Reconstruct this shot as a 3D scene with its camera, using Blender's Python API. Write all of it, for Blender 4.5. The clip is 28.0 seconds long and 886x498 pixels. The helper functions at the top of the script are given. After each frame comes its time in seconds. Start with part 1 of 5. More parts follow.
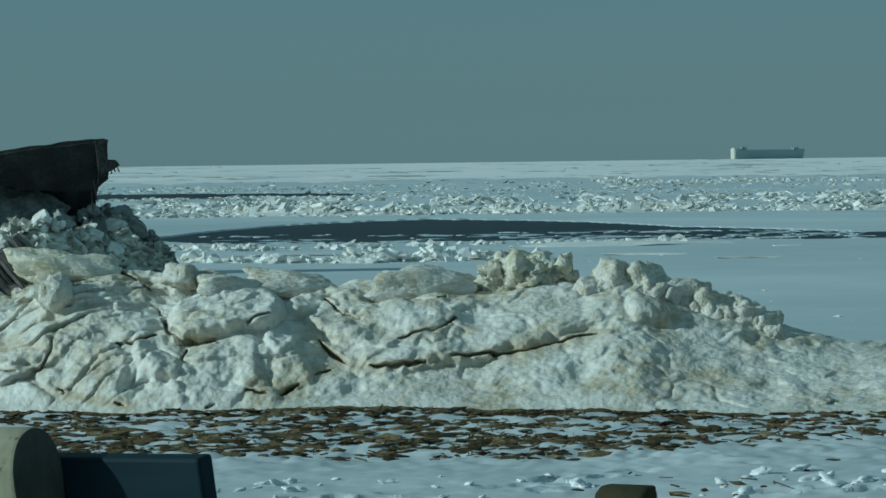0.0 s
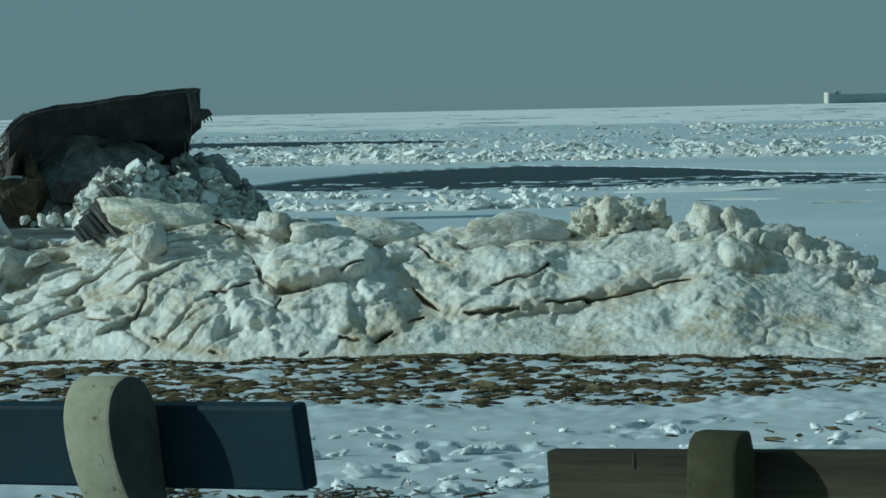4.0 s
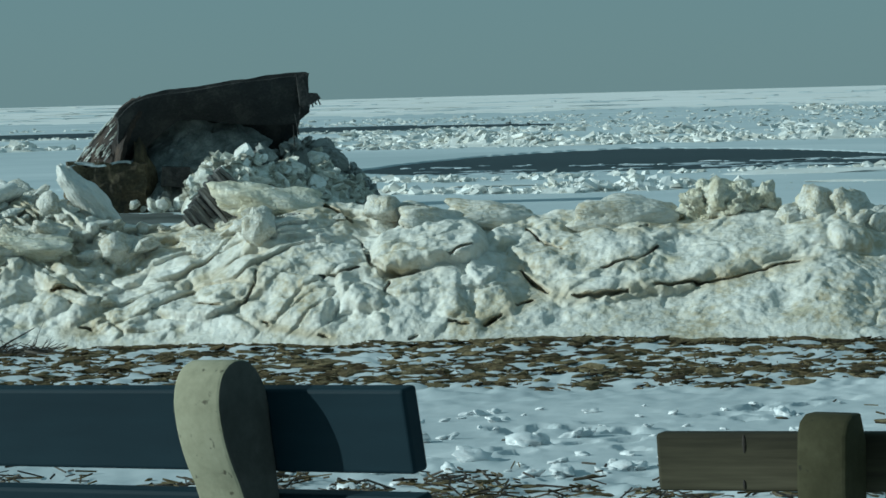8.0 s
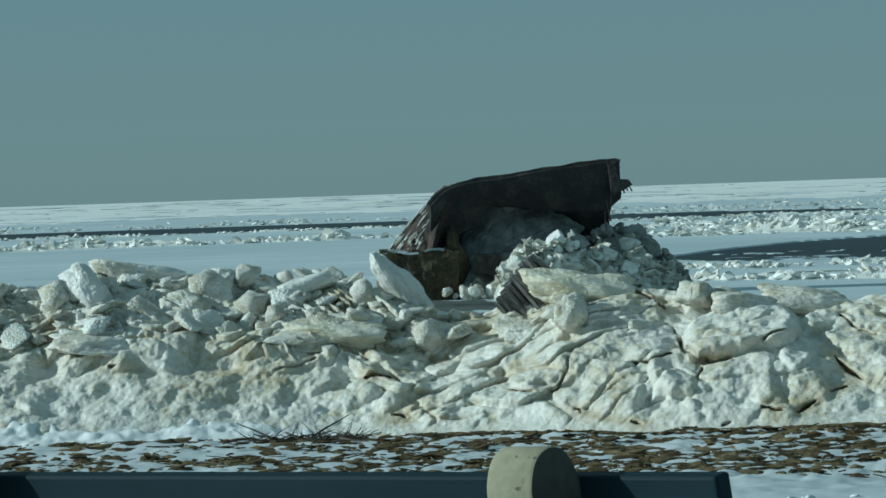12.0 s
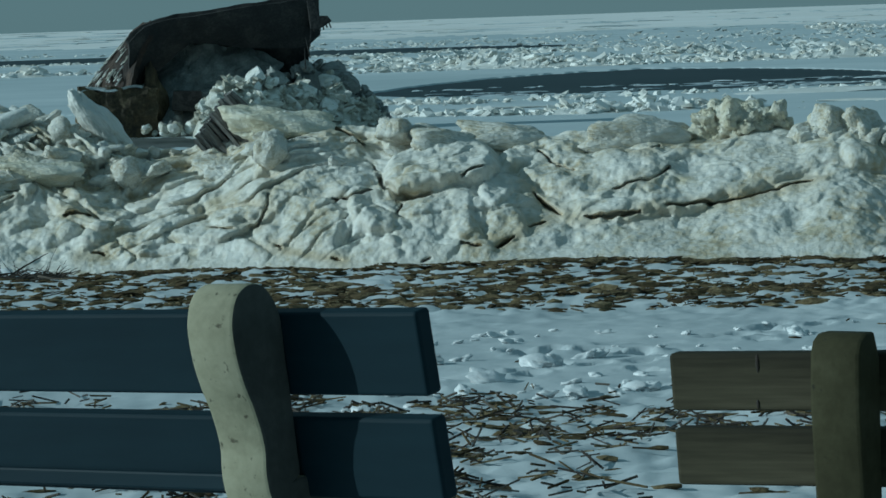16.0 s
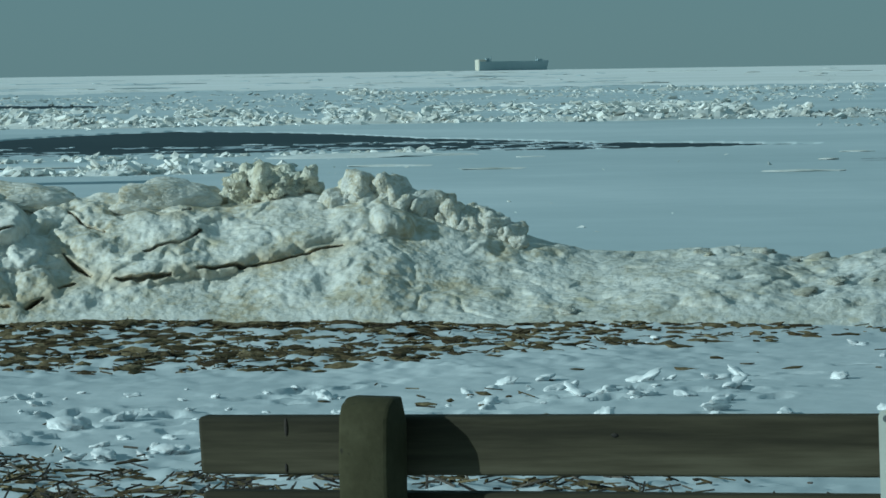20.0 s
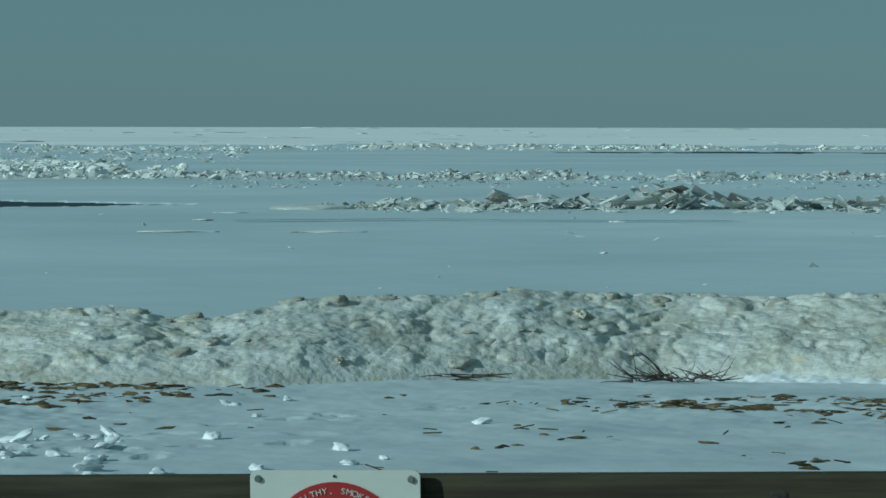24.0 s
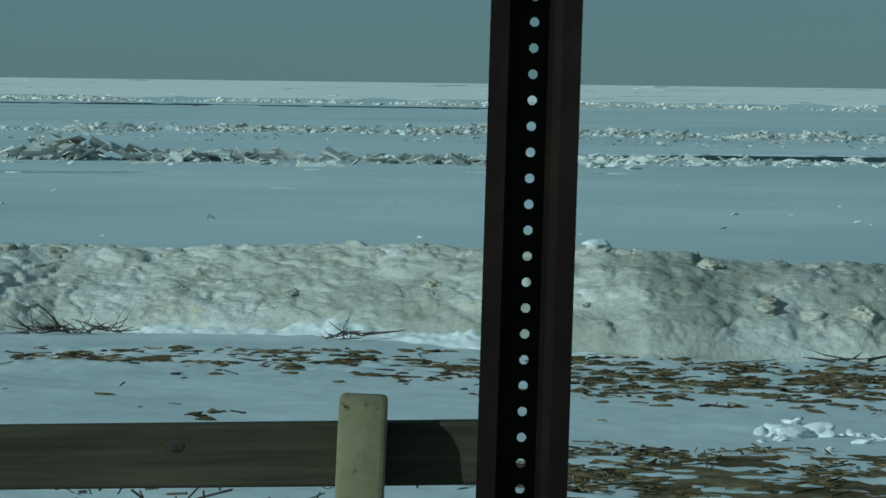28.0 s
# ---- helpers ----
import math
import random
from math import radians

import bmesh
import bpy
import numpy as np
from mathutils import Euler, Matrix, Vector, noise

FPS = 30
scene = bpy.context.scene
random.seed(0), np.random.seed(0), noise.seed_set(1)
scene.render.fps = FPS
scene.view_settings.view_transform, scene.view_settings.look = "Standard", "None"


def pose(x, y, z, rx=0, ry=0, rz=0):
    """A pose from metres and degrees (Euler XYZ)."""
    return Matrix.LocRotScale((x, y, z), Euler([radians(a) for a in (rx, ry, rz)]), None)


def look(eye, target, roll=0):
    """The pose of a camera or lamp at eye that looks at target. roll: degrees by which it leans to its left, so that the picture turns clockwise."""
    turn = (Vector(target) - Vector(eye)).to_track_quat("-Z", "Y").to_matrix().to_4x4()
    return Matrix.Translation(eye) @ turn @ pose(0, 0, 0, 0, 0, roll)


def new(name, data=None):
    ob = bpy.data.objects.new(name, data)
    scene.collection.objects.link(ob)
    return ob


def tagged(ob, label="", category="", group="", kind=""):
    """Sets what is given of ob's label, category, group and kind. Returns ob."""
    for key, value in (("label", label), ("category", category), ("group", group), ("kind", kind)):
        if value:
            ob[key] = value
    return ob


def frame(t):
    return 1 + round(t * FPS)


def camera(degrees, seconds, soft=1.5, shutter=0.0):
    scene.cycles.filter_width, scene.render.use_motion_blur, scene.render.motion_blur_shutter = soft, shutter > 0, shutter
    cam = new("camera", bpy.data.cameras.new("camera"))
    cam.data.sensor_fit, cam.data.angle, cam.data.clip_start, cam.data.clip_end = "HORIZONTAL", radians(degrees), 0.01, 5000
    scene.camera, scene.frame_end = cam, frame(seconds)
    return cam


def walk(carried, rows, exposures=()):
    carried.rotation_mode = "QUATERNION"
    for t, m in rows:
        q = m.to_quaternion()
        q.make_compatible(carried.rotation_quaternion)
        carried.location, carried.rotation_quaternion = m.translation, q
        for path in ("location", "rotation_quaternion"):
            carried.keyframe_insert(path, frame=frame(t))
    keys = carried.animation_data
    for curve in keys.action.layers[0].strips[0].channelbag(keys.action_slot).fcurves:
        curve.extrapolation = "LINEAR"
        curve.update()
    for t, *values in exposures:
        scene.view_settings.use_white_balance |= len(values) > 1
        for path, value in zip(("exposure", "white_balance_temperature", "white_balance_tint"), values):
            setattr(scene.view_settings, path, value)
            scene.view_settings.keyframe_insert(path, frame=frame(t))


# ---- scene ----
EYE = 1.48  # height of the eye over the ground at the benches

# ---- camera: it turns where it stands ----
cam = camera(14.9, 28.0, soft=1.6)
TURNS = [  # seconds, yaw to the left, pitch, roll, in degrees
    (0, -1.458, -1.458, -0.739),
    (0.5, -1.539, -1.841, -0.724),
    (1, -1.747, -1.564, -0.582),
    (1.5, -1.758, -1.389, -0.724),
    (2, -1.739, -1.375, -0.675),
    (2.5, -1.217, -1.664, -0.603),
    (3, -0.880, -1.362, -0.737),
    (3.5, -0.257, -1.966, -1.157),
    (4, 0.130, -2.329, -1.165),
    (4.5, 0.942, -2.374, -1.343),
    (6.5, 2.244, -2.590, -1.336),
    (7, 2.053, -2.465, -1.390),
    (7.5, 1.933, -2.523, -1.479),
    (8, 1.974, -2.573, -1.486),
    (8.5, 1.966, -2.541, -1.436),
    (9, 2.234, -2.613, -1.716),
    (9.5, 3.502, -2.564, -1.804),
    (10, 4.561, -2.621, -1.945),
    (10.5, 5.440, -2.707, -2.053),
    (11, 6.315, -2.853, -2.088),
    (11.5, 7.258, -0.951, -1.944),
    (13.5, 6.451, -1.073, -1.895),
    (14, 6.133, -1.757, -2.012),
    (14.5, 5.810, -2.512, -2.055),
    (15, 4.511, -3.156, -1.918),
    (15.5, 3.425, -3.312, -1.972),
    (16, 2.223, -3.883, -1.945),
    (16.5, 0.638, -3.977, -1.913),
    (17, 0.337, -3.421, -1.851),
    (17.5, -0.067, -2.981, -1.748),
    (18, -1.524, -2.935, -1.438),
    (18.5, -2.735, -2.848, -1.144),
    (19, -3.702, -2.950, -1.106),
    (19.5, -4.380, -3.083, -1.031),
    (20, -5.743, -3.005, -0.849),
    (20.5, -6.960, -3.016, -0.788),
    (22.5, -12.222, -2.745, -0.262),
    (23, -13.434, -2.743, -0.266),
    (23.5, -14.995, -2.175, 0.049),
    (24, -16.319, -2.055, 0.094),
    (24.5, -17.337, -2.144, 0.090),
    (25, -18.531, -2.247, 0.206),
    (25.5, -19.715, -2.678, 0.104),
    (26, -21.332, -3.096, 0.031),
    (26.5, -22.471, -2.615, 0.196),
    (27, -23.332, -2.677, 0.265),
    (27.5, -24.710, -2.758, 0.423),
    (28, -26.500, -2.805, 0.749),
]
EXPOSURES = [(0, -0.88, 4900, -15), (3, -0.88, 4900, -15), (4, -0.76, 4950, -14), (7, -0.55, 5150, -10), (10, -0.5, 5150, -10), (11, -0.52, 5150, -10), (14, -0.54, 5120, -10), (15, -0.72, 5100, -10), (16, -0.98, 4850, -12), (17, -0.84, 4900, -13), (20, -0.7, 4950, -14), (23, -0.88, 4880, -16), (24, -0.8, 4880, -16), (26, -0.9, 4880, -16), (28, -0.98, 4880, -16)]
walk(cam, [(t, pose(0, 0, EYE, 90 + p, 0, y) @ pose(0, 0, 0, 0, 0, r)) for t, y, p, r in TURNS], EXPOSURES)

# ---- light: a low winter sun from the left, a little behind the eye ----
SUN_YAW, SUN_UP = 99, 22
world = bpy.data.worlds.new("sky")
scene.world = world
world.use_nodes = True
wn = world.node_tree
sky = wn.nodes.new("ShaderNodeTexSky")
sky.sky_type, sky.sun_disc = "NISHITA", False
sky.sun_elevation, sky.sun_rotation = radians(SUN_UP), radians(-SUN_YAW)
sky.air_density, sky.dust_density, sky.ozone_density = 1.0, 0.2, 3.0
wn.nodes["Background"].inputs["Strength"].default_value = 0.05
haze = wn.nodes.new("ShaderNodeMixRGB")  # winter haze evens the sky out
haze.inputs["Fac"].default_value = 0.7
haze.inputs["Color2"].default_value = (5.75, 7.7, 7.7, 1)
wn.links.new(sky.outputs[0], haze.inputs["Color1"])
wn.links.new(haze.outputs[0], wn.nodes["Background"].inputs["Color"])
sun = new("sun", bpy.data.lights.new("sun", "SUN"))
sun.data.energy, sun.data.angle, sun.data.color = 4.8, radians(0.6), (1.0, 0.93, 0.82)
away = Vector((-math.sin(radians(SUN_YAW)), math.cos(radians(SUN_YAW)), math.tan(radians(SUN_UP))))
sun.matrix_world = look(away * 60, (0, 0, 0))

# ---- materials ----
def material(name, colours, scale=4.0, rough=0.7, bump=0.3, bump_scale=30.0, metal=0.0, stretch=(1, 1, 1), island=0.0, object_random=0.0,
             fine=0.35, spots=None, shine=0.5, detail=6.0, sss=0.0, bump_far=0.02, stain=None, bump_detail=5, second=None):
    """colours: stops of (position, rgb) for a large noise; a finer noise breaks them up; spots: (scale, threshold, rgb) adds marks of their own."""
    m = bpy.data.materials.new(name)
    m.use_nodes = True
    n, l = m.node_tree.nodes, m.node_tree.links
    bsdf = n["Principled BSDF"]
    co = n.new("ShaderNodeTexCoord")
    mp = n.new("ShaderNodeMapping")
    mp.inputs["Scale"].default_value = stretch
    l.new(co.outputs["Object"], mp.inputs["Vector"])
    big, small = n.new("ShaderNodeTexNoise"), n.new("ShaderNodeTexNoise")
    for node, sc in ((big, scale), (small, scale * 9)):
        node.inputs["Scale"].default_value, node.inputs["Detail"].default_value, node.inputs["Roughness"].default_value = sc, detail, 0.6
        l.new(mp.outputs[0], node.inputs["Vector"])
    mix = n.new("ShaderNodeMath")
    mix.operation = "MULTIPLY_ADD"
    l.new(small.outputs["Fac"], mix.inputs[0])
    mix.inputs[1].default_value = fine
    l.new(big.outputs["Fac"], mix.inputs[2])
    off = n.new("ShaderNodeMath")
    off.operation = "SUBTRACT"
    l.new(mix.outputs[0], off.inputs[0])
    off.inputs[1].default_value = fine / 2
    value = off.outputs[0]
    if island or object_random:
        info = n.new("ShaderNodeNewGeometry") if island else n.new("ShaderNodeObjectInfo")
        add = n.new("ShaderNodeMath")
        add.operation = "MULTIPLY_ADD"
        l.new(info.outputs["Random Per Island" if island else "Random"], add.inputs[0])
        add.inputs[1].default_value = island or object_random
        l.new(value, add.inputs[2])
        low = n.new("ShaderNodeMath")
        low.operation = "SUBTRACT"
        l.new(add.outputs[0], low.inputs[0])
        low.inputs[1].default_value = (island or object_random) / 2
        value = low.outputs[0]
    ramp = n.new("ShaderNodeValToRGB")
    while len(ramp.color_ramp.elements) < len(colours):
        ramp.color_ramp.elements.new(0.5)
    for e, (pos, rgb) in zip(ramp.color_ramp.elements, colours):
        e.position, e.color = pos, (*rgb, 1)
    l.new(value, ramp.inputs[0])
    colour = ramp.outputs[0]
    if second:  # the same ice further along, with more sand in it
        ramp2 = n.new("ShaderNodeValToRGB")
        while len(ramp2.color_ramp.elements) < len(second):
            ramp2.color_ramp.elements.new(0.5)
        for e, (pos, rgb) in zip(ramp2.color_ramp.elements, second):
            e.position, e.color = pos, (*rgb, 1)
        l.new(value, ramp2.inputs[0])
        share, both = n.new("ShaderNodeAttribute"), n.new("ShaderNodeMixRGB")
        share.attribute_name = "bank_share"
        l.new(share.outputs["Fac"], both.inputs["Fac"])
        l.new(colour, both.inputs["Color1"])
        l.new(ramp2.outputs[0], both.inputs["Color2"])
        colour = both.outputs[0]
    if spots:
        sp = n.new("ShaderNodeTexNoise")
        sp.inputs["Scale"].default_value, sp.inputs["Detail"].default_value = spots[0], 4
        l.new(mp.outputs[0], sp.inputs["Vector"])
        cut = n.new("ShaderNodeMapRange")
        cut.inputs["From Min"].default_value, cut.inputs["From Max"].default_value = spots[1], spots[1] + 0.08
        l.new(sp.outputs["Fac"], cut.inputs["Value"])
        over = n.new("ShaderNodeMixRGB")
        l.new(cut.outputs[0], over.inputs["Fac"])
        l.new(colour, over.inputs["Color1"])
        over.inputs["Color2"].default_value = (*spots[2], 1)
        colour = over.outputs[0]
    for what, tone in (stain or {}).items():  # sand washed into the cracks, mud along the bank
        at = n.new("ShaderNodeAttribute")
        at.attribute_name = what
        sandy = n.new("ShaderNodeMixRGB")
        l.new(at.outputs["Fac"], sandy.inputs["Fac"])
        l.new(colour, sandy.inputs["Color1"])
        sandy.inputs["Color2"].default_value = (*tone, 1)
        colour = sandy.outputs[0]
    l.new(colour, bsdf.inputs["Base Color"])
    bsdf.inputs["Specular IOR Level"].default_value = shine
    bsdf.inputs["Roughness"].default_value, bsdf.inputs["Metallic"].default_value = rough, metal
    if sss:
        bsdf.inputs["Subsurface Weight"].default_value = sss
        bsdf.inputs["Subsurface Radius"].default_value = (0.02, 0.03, 0.035)
    if bump:
        bt = n.new("ShaderNodeTexNoise")
        bt.inputs["Scale"].default_value, bt.inputs["Detail"].default_value = bump_scale, bump_detail
        l.new(mp.outputs[0], bt.inputs["Vector"])
        bn = n.new("ShaderNodeBump")
        bn.inputs["Strength"].default_value, bn.inputs["Distance"].default_value = bump, bump_far
        l.new(bt.outputs["Fac"], bn.inputs["Height"])
        l.new(bn.outputs[0], bsdf.inputs["Normal"])
    return m


M_SNOW = material("beach_snow", [(0.3, (0.49, 0.535, 0.55)), (0.55, (0.6, 0.635, 0.645)), (0.75, (0.69, 0.72, 0.725))], 0.6, 0.65, 0.16, 9, bump_far=0.04)
M_SHEET = material("sheet_ice", [(0.3, (0.48, 0.55, 0.565)), (0.5, (0.57, 0.635, 0.65)), (0.68, (0.68, 0.735, 0.745))], 0.03, 0.55, 0.3, 1.5, bump_far=0.05)
# distant snow, the sun's glitter on it put into a paler colour
M_FAR = material("far_snow_glare", [(0.35, (0.82, 0.82, 0.78)), (0.5, (0.9, 0.895, 0.86)), (0.65, (0.96, 0.955, 0.93))], 0.008, 0.7, 0, 1)
BANK_TONES = [(0.28, (0.36, 0.35, 0.285)), (0.4, (0.45, 0.445, 0.38)), (0.52, (0.52, 0.52, 0.47)), (0.74, (0.63, 0.64, 0.61))]
M_RIDGE = material("ridge_ice", [(0.3, (0.46, 0.4, 0.27)), (0.4, (0.56, 0.525, 0.42)), (0.5, (0.65, 0.63, 0.555)), (0.72, (0.76, 0.75, 0.695))], 1.7, 0.65, 0.55, 14,
                   fine=0.8, bump_detail=3, spots=(2.6, 0.64, (0.56, 0.51, 0.37)), bump_far=0.045, stain={"sand_stain": (0.48, 0.4, 0.25), "mud_stain": (0.25, 0.255, 0.215)}, second=BANK_TONES)
M_DIRT = material("dirty_ice", [(0.3, (0.36, 0.34, 0.265)), (0.5, (0.46, 0.45, 0.38)), (0.72, (0.59, 0.585, 0.53))], 4, 0.75, 0.6, 16, fine=0.6, object_random=0.3, bump_far=0.03)
# unseen ground round and behind the eye, added dark to cut snow bounce
M_UNSEEN_ASPHALT = material("unseen_asphalt", [(0.35, (0.035, 0.035, 0.036)), (0.65, (0.06, 0.06, 0.06))], 1.5, 0.85, 0.4, 60, bump_far=0.01)
M_BLOCK = material("block_ice", [(0.25, (0.42, 0.39, 0.29)), (0.4, (0.61, 0.59, 0.5)), (0.56, (0.72, 0.715, 0.665)), (0.78, (0.78, 0.78, 0.745))], 2.0, 0.5, 0.6, 12,
                   fine=0.6, object_random=0.35, bump_far=0.04, bump_detail=1.5)
M_TAN = material("sandy_ice", [(0.28, (0.53, 0.48, 0.33)), (0.45, (0.69, 0.65, 0.5)), (0.65, (0.8, 0.78, 0.68))], 2.5, 0.7, 0.8, 16, fine=0.5, bump_far=0.04)
M_PACK = material("pack_ice", [(0.2, (0.47, 0.46, 0.4)), (0.45, (0.71, 0.705, 0.65)), (0.7, (0.89, 0.89, 0.855))], 0.7, 0.55, 0.4, 4, island=0.35)
M_GREY = material("grey_pack_ice", [(0.2, (0.28, 0.285, 0.25)), (0.45, (0.44, 0.45, 0.42)), (0.7, (0.7, 0.715, 0.69))], 0.7, 0.55, 0.4, 4, island=0.4)
M_HEAP = material("heaped_ice", [(0.22, (0.36, 0.34, 0.27)), (0.4, (0.58, 0.57, 0.49)), (0.56, (0.79, 0.785, 0.72)), (0.76, (0.9, 0.9, 0.865))], 2.5, 0.5, 0.5, 14, fine=0.5, object_random=0.42, bump_far=0.03)
M_DARKICE = material("dark_heap_ice", [(0.22, (0.07, 0.072, 0.062)), (0.45, (0.14, 0.145, 0.13)), (0.7, (0.33, 0.345, 0.325))], 0.9, 0.6, 0.5, 7, island=0.3, bump_far=0.05)
M_PLATE = material("plate_ice", [(0.25, (0.27, 0.27, 0.235)), (0.5, (0.43, 0.435, 0.395)), (0.75, (0.7, 0.72, 0.7))], 0.8, 0.5, 0.4, 5, object_random=0.35)
M_WATER = material("open_water", [(0.4, (0.02, 0.03, 0.034)), (0.6, (0.03, 0.042, 0.046))], 0.05, 0.45, 0.5, 0.8, bump_far=0.1, shine=0.06)
M_SLUSH = material("slush_ice", [(0.3, (0.3, 0.36, 0.4)), (0.6, (0.62, 0.68, 0.7))], 0.5, 0.5, 0.3, 5, island=0.4)
M_HULL = material("wreck_concrete", [(0.3, (0.011, 0.012, 0.012)), (0.5, (0.023, 0.023, 0.022)), (0.7, (0.055, 0.05, 0.044))], 1.4, 0.8, 0.9, 9, fine=0.6, bump_far=0.06)
M_RUST = material("rusted_hull", [(0.3, (0.014, 0.011, 0.009)), (0.5, (0.036, 0.025, 0.018)), (0.7, (0.09, 0.062, 0.042))], 1.6, 0.85, 0.9, 11, stretch=(1, 1, 0.35), fine=0.6, bump_far=0.06)
M_BASE = material("stained_base", [(0.3, (0.022, 0.018, 0.01)), (0.5, (0.068, 0.053, 0.027)), (0.7, (0.16, 0.13, 0.072))], 1.2, 0.85, 0.8, 8, fine=0.6, bump_far=0.05)
M_FROST = material("frosted_ice", [(0.3, (0.2, 0.23, 0.235)), (0.52, (0.4, 0.44, 0.445)), (0.72, (0.72, 0.75, 0.76))], 1.5, 0.6, 0.7, 9, bump_far=0.05)
M_SPRAY = material("frozen_spray", [(0.3, (0.1, 0.11, 0.105)), (0.5, (0.2, 0.22, 0.21)), (0.7, (0.38, 0.39, 0.36))], 1.6, 0.6, 0.8, 7, bump_far=0.06)
M_WET = material("wet_ice", [(0.3, (0.06, 0.066, 0.06)), (0.5, (0.12, 0.13, 0.12)), (0.7, (0.17, 0.185, 0.175))], 0.4, 0.9, 0.4, 2, shine=0.08)
M_TIMBER = material("grey_timber", [(0.3, (0.03, 0.027, 0.024)), (0.52, (0.08, 0.074, 0.068)), (0.74, (0.4, 0.4, 0.39))], 3, 0.85, 0.7, 30, stretch=(1, 1, 0.25))
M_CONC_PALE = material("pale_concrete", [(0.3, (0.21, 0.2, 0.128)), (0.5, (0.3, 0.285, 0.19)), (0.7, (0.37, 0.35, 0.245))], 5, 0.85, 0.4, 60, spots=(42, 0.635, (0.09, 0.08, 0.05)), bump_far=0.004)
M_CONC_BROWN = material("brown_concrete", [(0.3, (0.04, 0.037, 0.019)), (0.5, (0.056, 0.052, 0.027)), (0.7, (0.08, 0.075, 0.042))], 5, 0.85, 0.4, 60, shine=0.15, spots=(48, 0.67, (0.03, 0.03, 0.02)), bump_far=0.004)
# the blue bench's end concrete, darkened in colour for its shaded sides
M_CONC_SHADED = material("shaded_concrete", [(0.3, (0.05, 0.051, 0.046)), (0.5, (0.07, 0.071, 0.064)), (0.7, (0.1, 0.1, 0.09))], 4, 0.85, 0.4, 60, shine=0.15, bump_far=0.004)
M_CONC_TAN = material("tan_concrete", [(0.3, (0.15, 0.14, 0.075)), (0.5, (0.2, 0.185, 0.105)), (0.7, (0.26, 0.245, 0.15))], 5, 0.85, 0.4, 60, shine=0.15, spots=(48, 0.66, (0.05, 0.045, 0.03)), bump_far=0.004)
M_BLUE = material("blue_paint", [(0.35, (0.0075, 0.019, 0.027)), (0.6, (0.011, 0.026, 0.0355))], 3, 0.6, 0.15, 40, stretch=(0.2, 1, 1), bump_far=0.003, shine=0.15)
M_WOOD = material("weathered_wood", [(0.3, (0.022, 0.02, 0.013)), (0.42, (0.038, 0.034, 0.02)), (0.56, (0.066, 0.058, 0.035)), (0.7, (0.105, 0.094, 0.06))], 4.5, 0.8, 0.3, 50, stretch=(0.1, 1, 1.5), fine=0.4, bump_far=0.003, shine=0.2)
M_KNOT = material("wood_knot", [(0.4, (0.02, 0.016, 0.012)), (0.6, (0.04, 0.03, 0.02))], 30, 0.8, 0.2, 90)
M_STEEL = material("brown_steel", [(0.3, (0.0085, 0.0055, 0.0042)), (0.55, (0.014, 0.0088, 0.0066)), (0.72, (0.024, 0.0145, 0.0105))], 6, 0.8, 0.3, 70, bump_far=0.002, shine=0.15)
M_SIGN = material("white_sign", [(0.3, (0.5, 0.51, 0.45)), (0.7, (0.58, 0.585, 0.52))], 3, 0.4, 0.05, 60, bump_far=0.002)
M_RED = material("sign_red", [(0.3, (0.25, 0.016, 0.014)), (0.7, (0.3, 0.022, 0.02))], 8, 0.4, 0, 1)
M_BLACK = material("sign_black", [(0.3, (0.012, 0.016, 0.016)), (0.7, (0.025, 0.03, 0.03))], 8, 0.4, 0, 1)
M_BOLT = material("zinc_bolt", [(0.3, (0.16, 0.17, 0.17)), (0.7, (0.3, 0.31, 0.31))], 40, 0.4, 0, 1, metal=0.8)
M_STRAW = material("reed_wrack", [(0.2, (0.03, 0.022, 0.014)), (0.42, (0.08, 0.061, 0.032)), (0.62, (0.15, 0.12, 0.065)), (0.82, (0.27, 0.225, 0.135))], 12, 0.95, 0.9, 60, island=0.35, shine=0.1, bump_far=0.01)
M_MAT = material("reed_mat", [(0.28, (0.035, 0.024, 0.013)), (0.42, (0.075, 0.055, 0.028)), (0.55, (0.13, 0.102, 0.052)), (0.7, (0.21, 0.172, 0.095))], 2.2, 0.95, 0.9, 45, stretch=(1, 1, 1), fine=0.7, shine=0.1, bump_far=0.012)
# clean drift snow, with the clods' sunlit brightness put into its white
M_CLOD = material("sunlit_clean_snow", [(0.3, (0.74, 0.76, 0.765)), (0.55, (0.82, 0.835, 0.835)), (0.75, (0.9, 0.905, 0.9))], 3, 0.6, 0.3, 14, bump_far=0.02)
M_STICK = material("dead_twig", [(0.3, (0.025, 0.02, 0.015)), (0.6, (0.08, 0.065, 0.05)), (0.8, (0.16, 0.14, 0.11))], 6, 0.9, 0.2, 60, island=0.5)
M_SHIPBLUE = material("ship_hull", [(0.4, (0.27, 0.355, 0.375)), (0.6, (0.31, 0.39, 0.41))], 0.05, 0.7, 0, 1)
M_SHIPWHITE = material("ship_house", [(0.4, (0.5, 0.49, 0.41)), (0.6, (0.55, 0.535, 0.45))], 0.05, 0.7, 0, 1)

# ---- tools: noise, meshes, parts ----
def hashed(ix, iy, iz, seed=0):
    h = (ix.astype(np.int64) * 374761393 + iy.astype(np.int64) * 668265263 + iz.astype(np.int64) * 2147483647 + seed * 1274126177) & 0xFFFFFFFF
    h = ((h ^ (h >> 13)) * 1274126177) & 0xFFFFFFFF
    h = ((h ^ (h >> 16)) * 2246822519) & 0xFFFFFFFF
    return ((h ^ (h >> 15)) & 0xFFFFFF) / float(0x1000000)


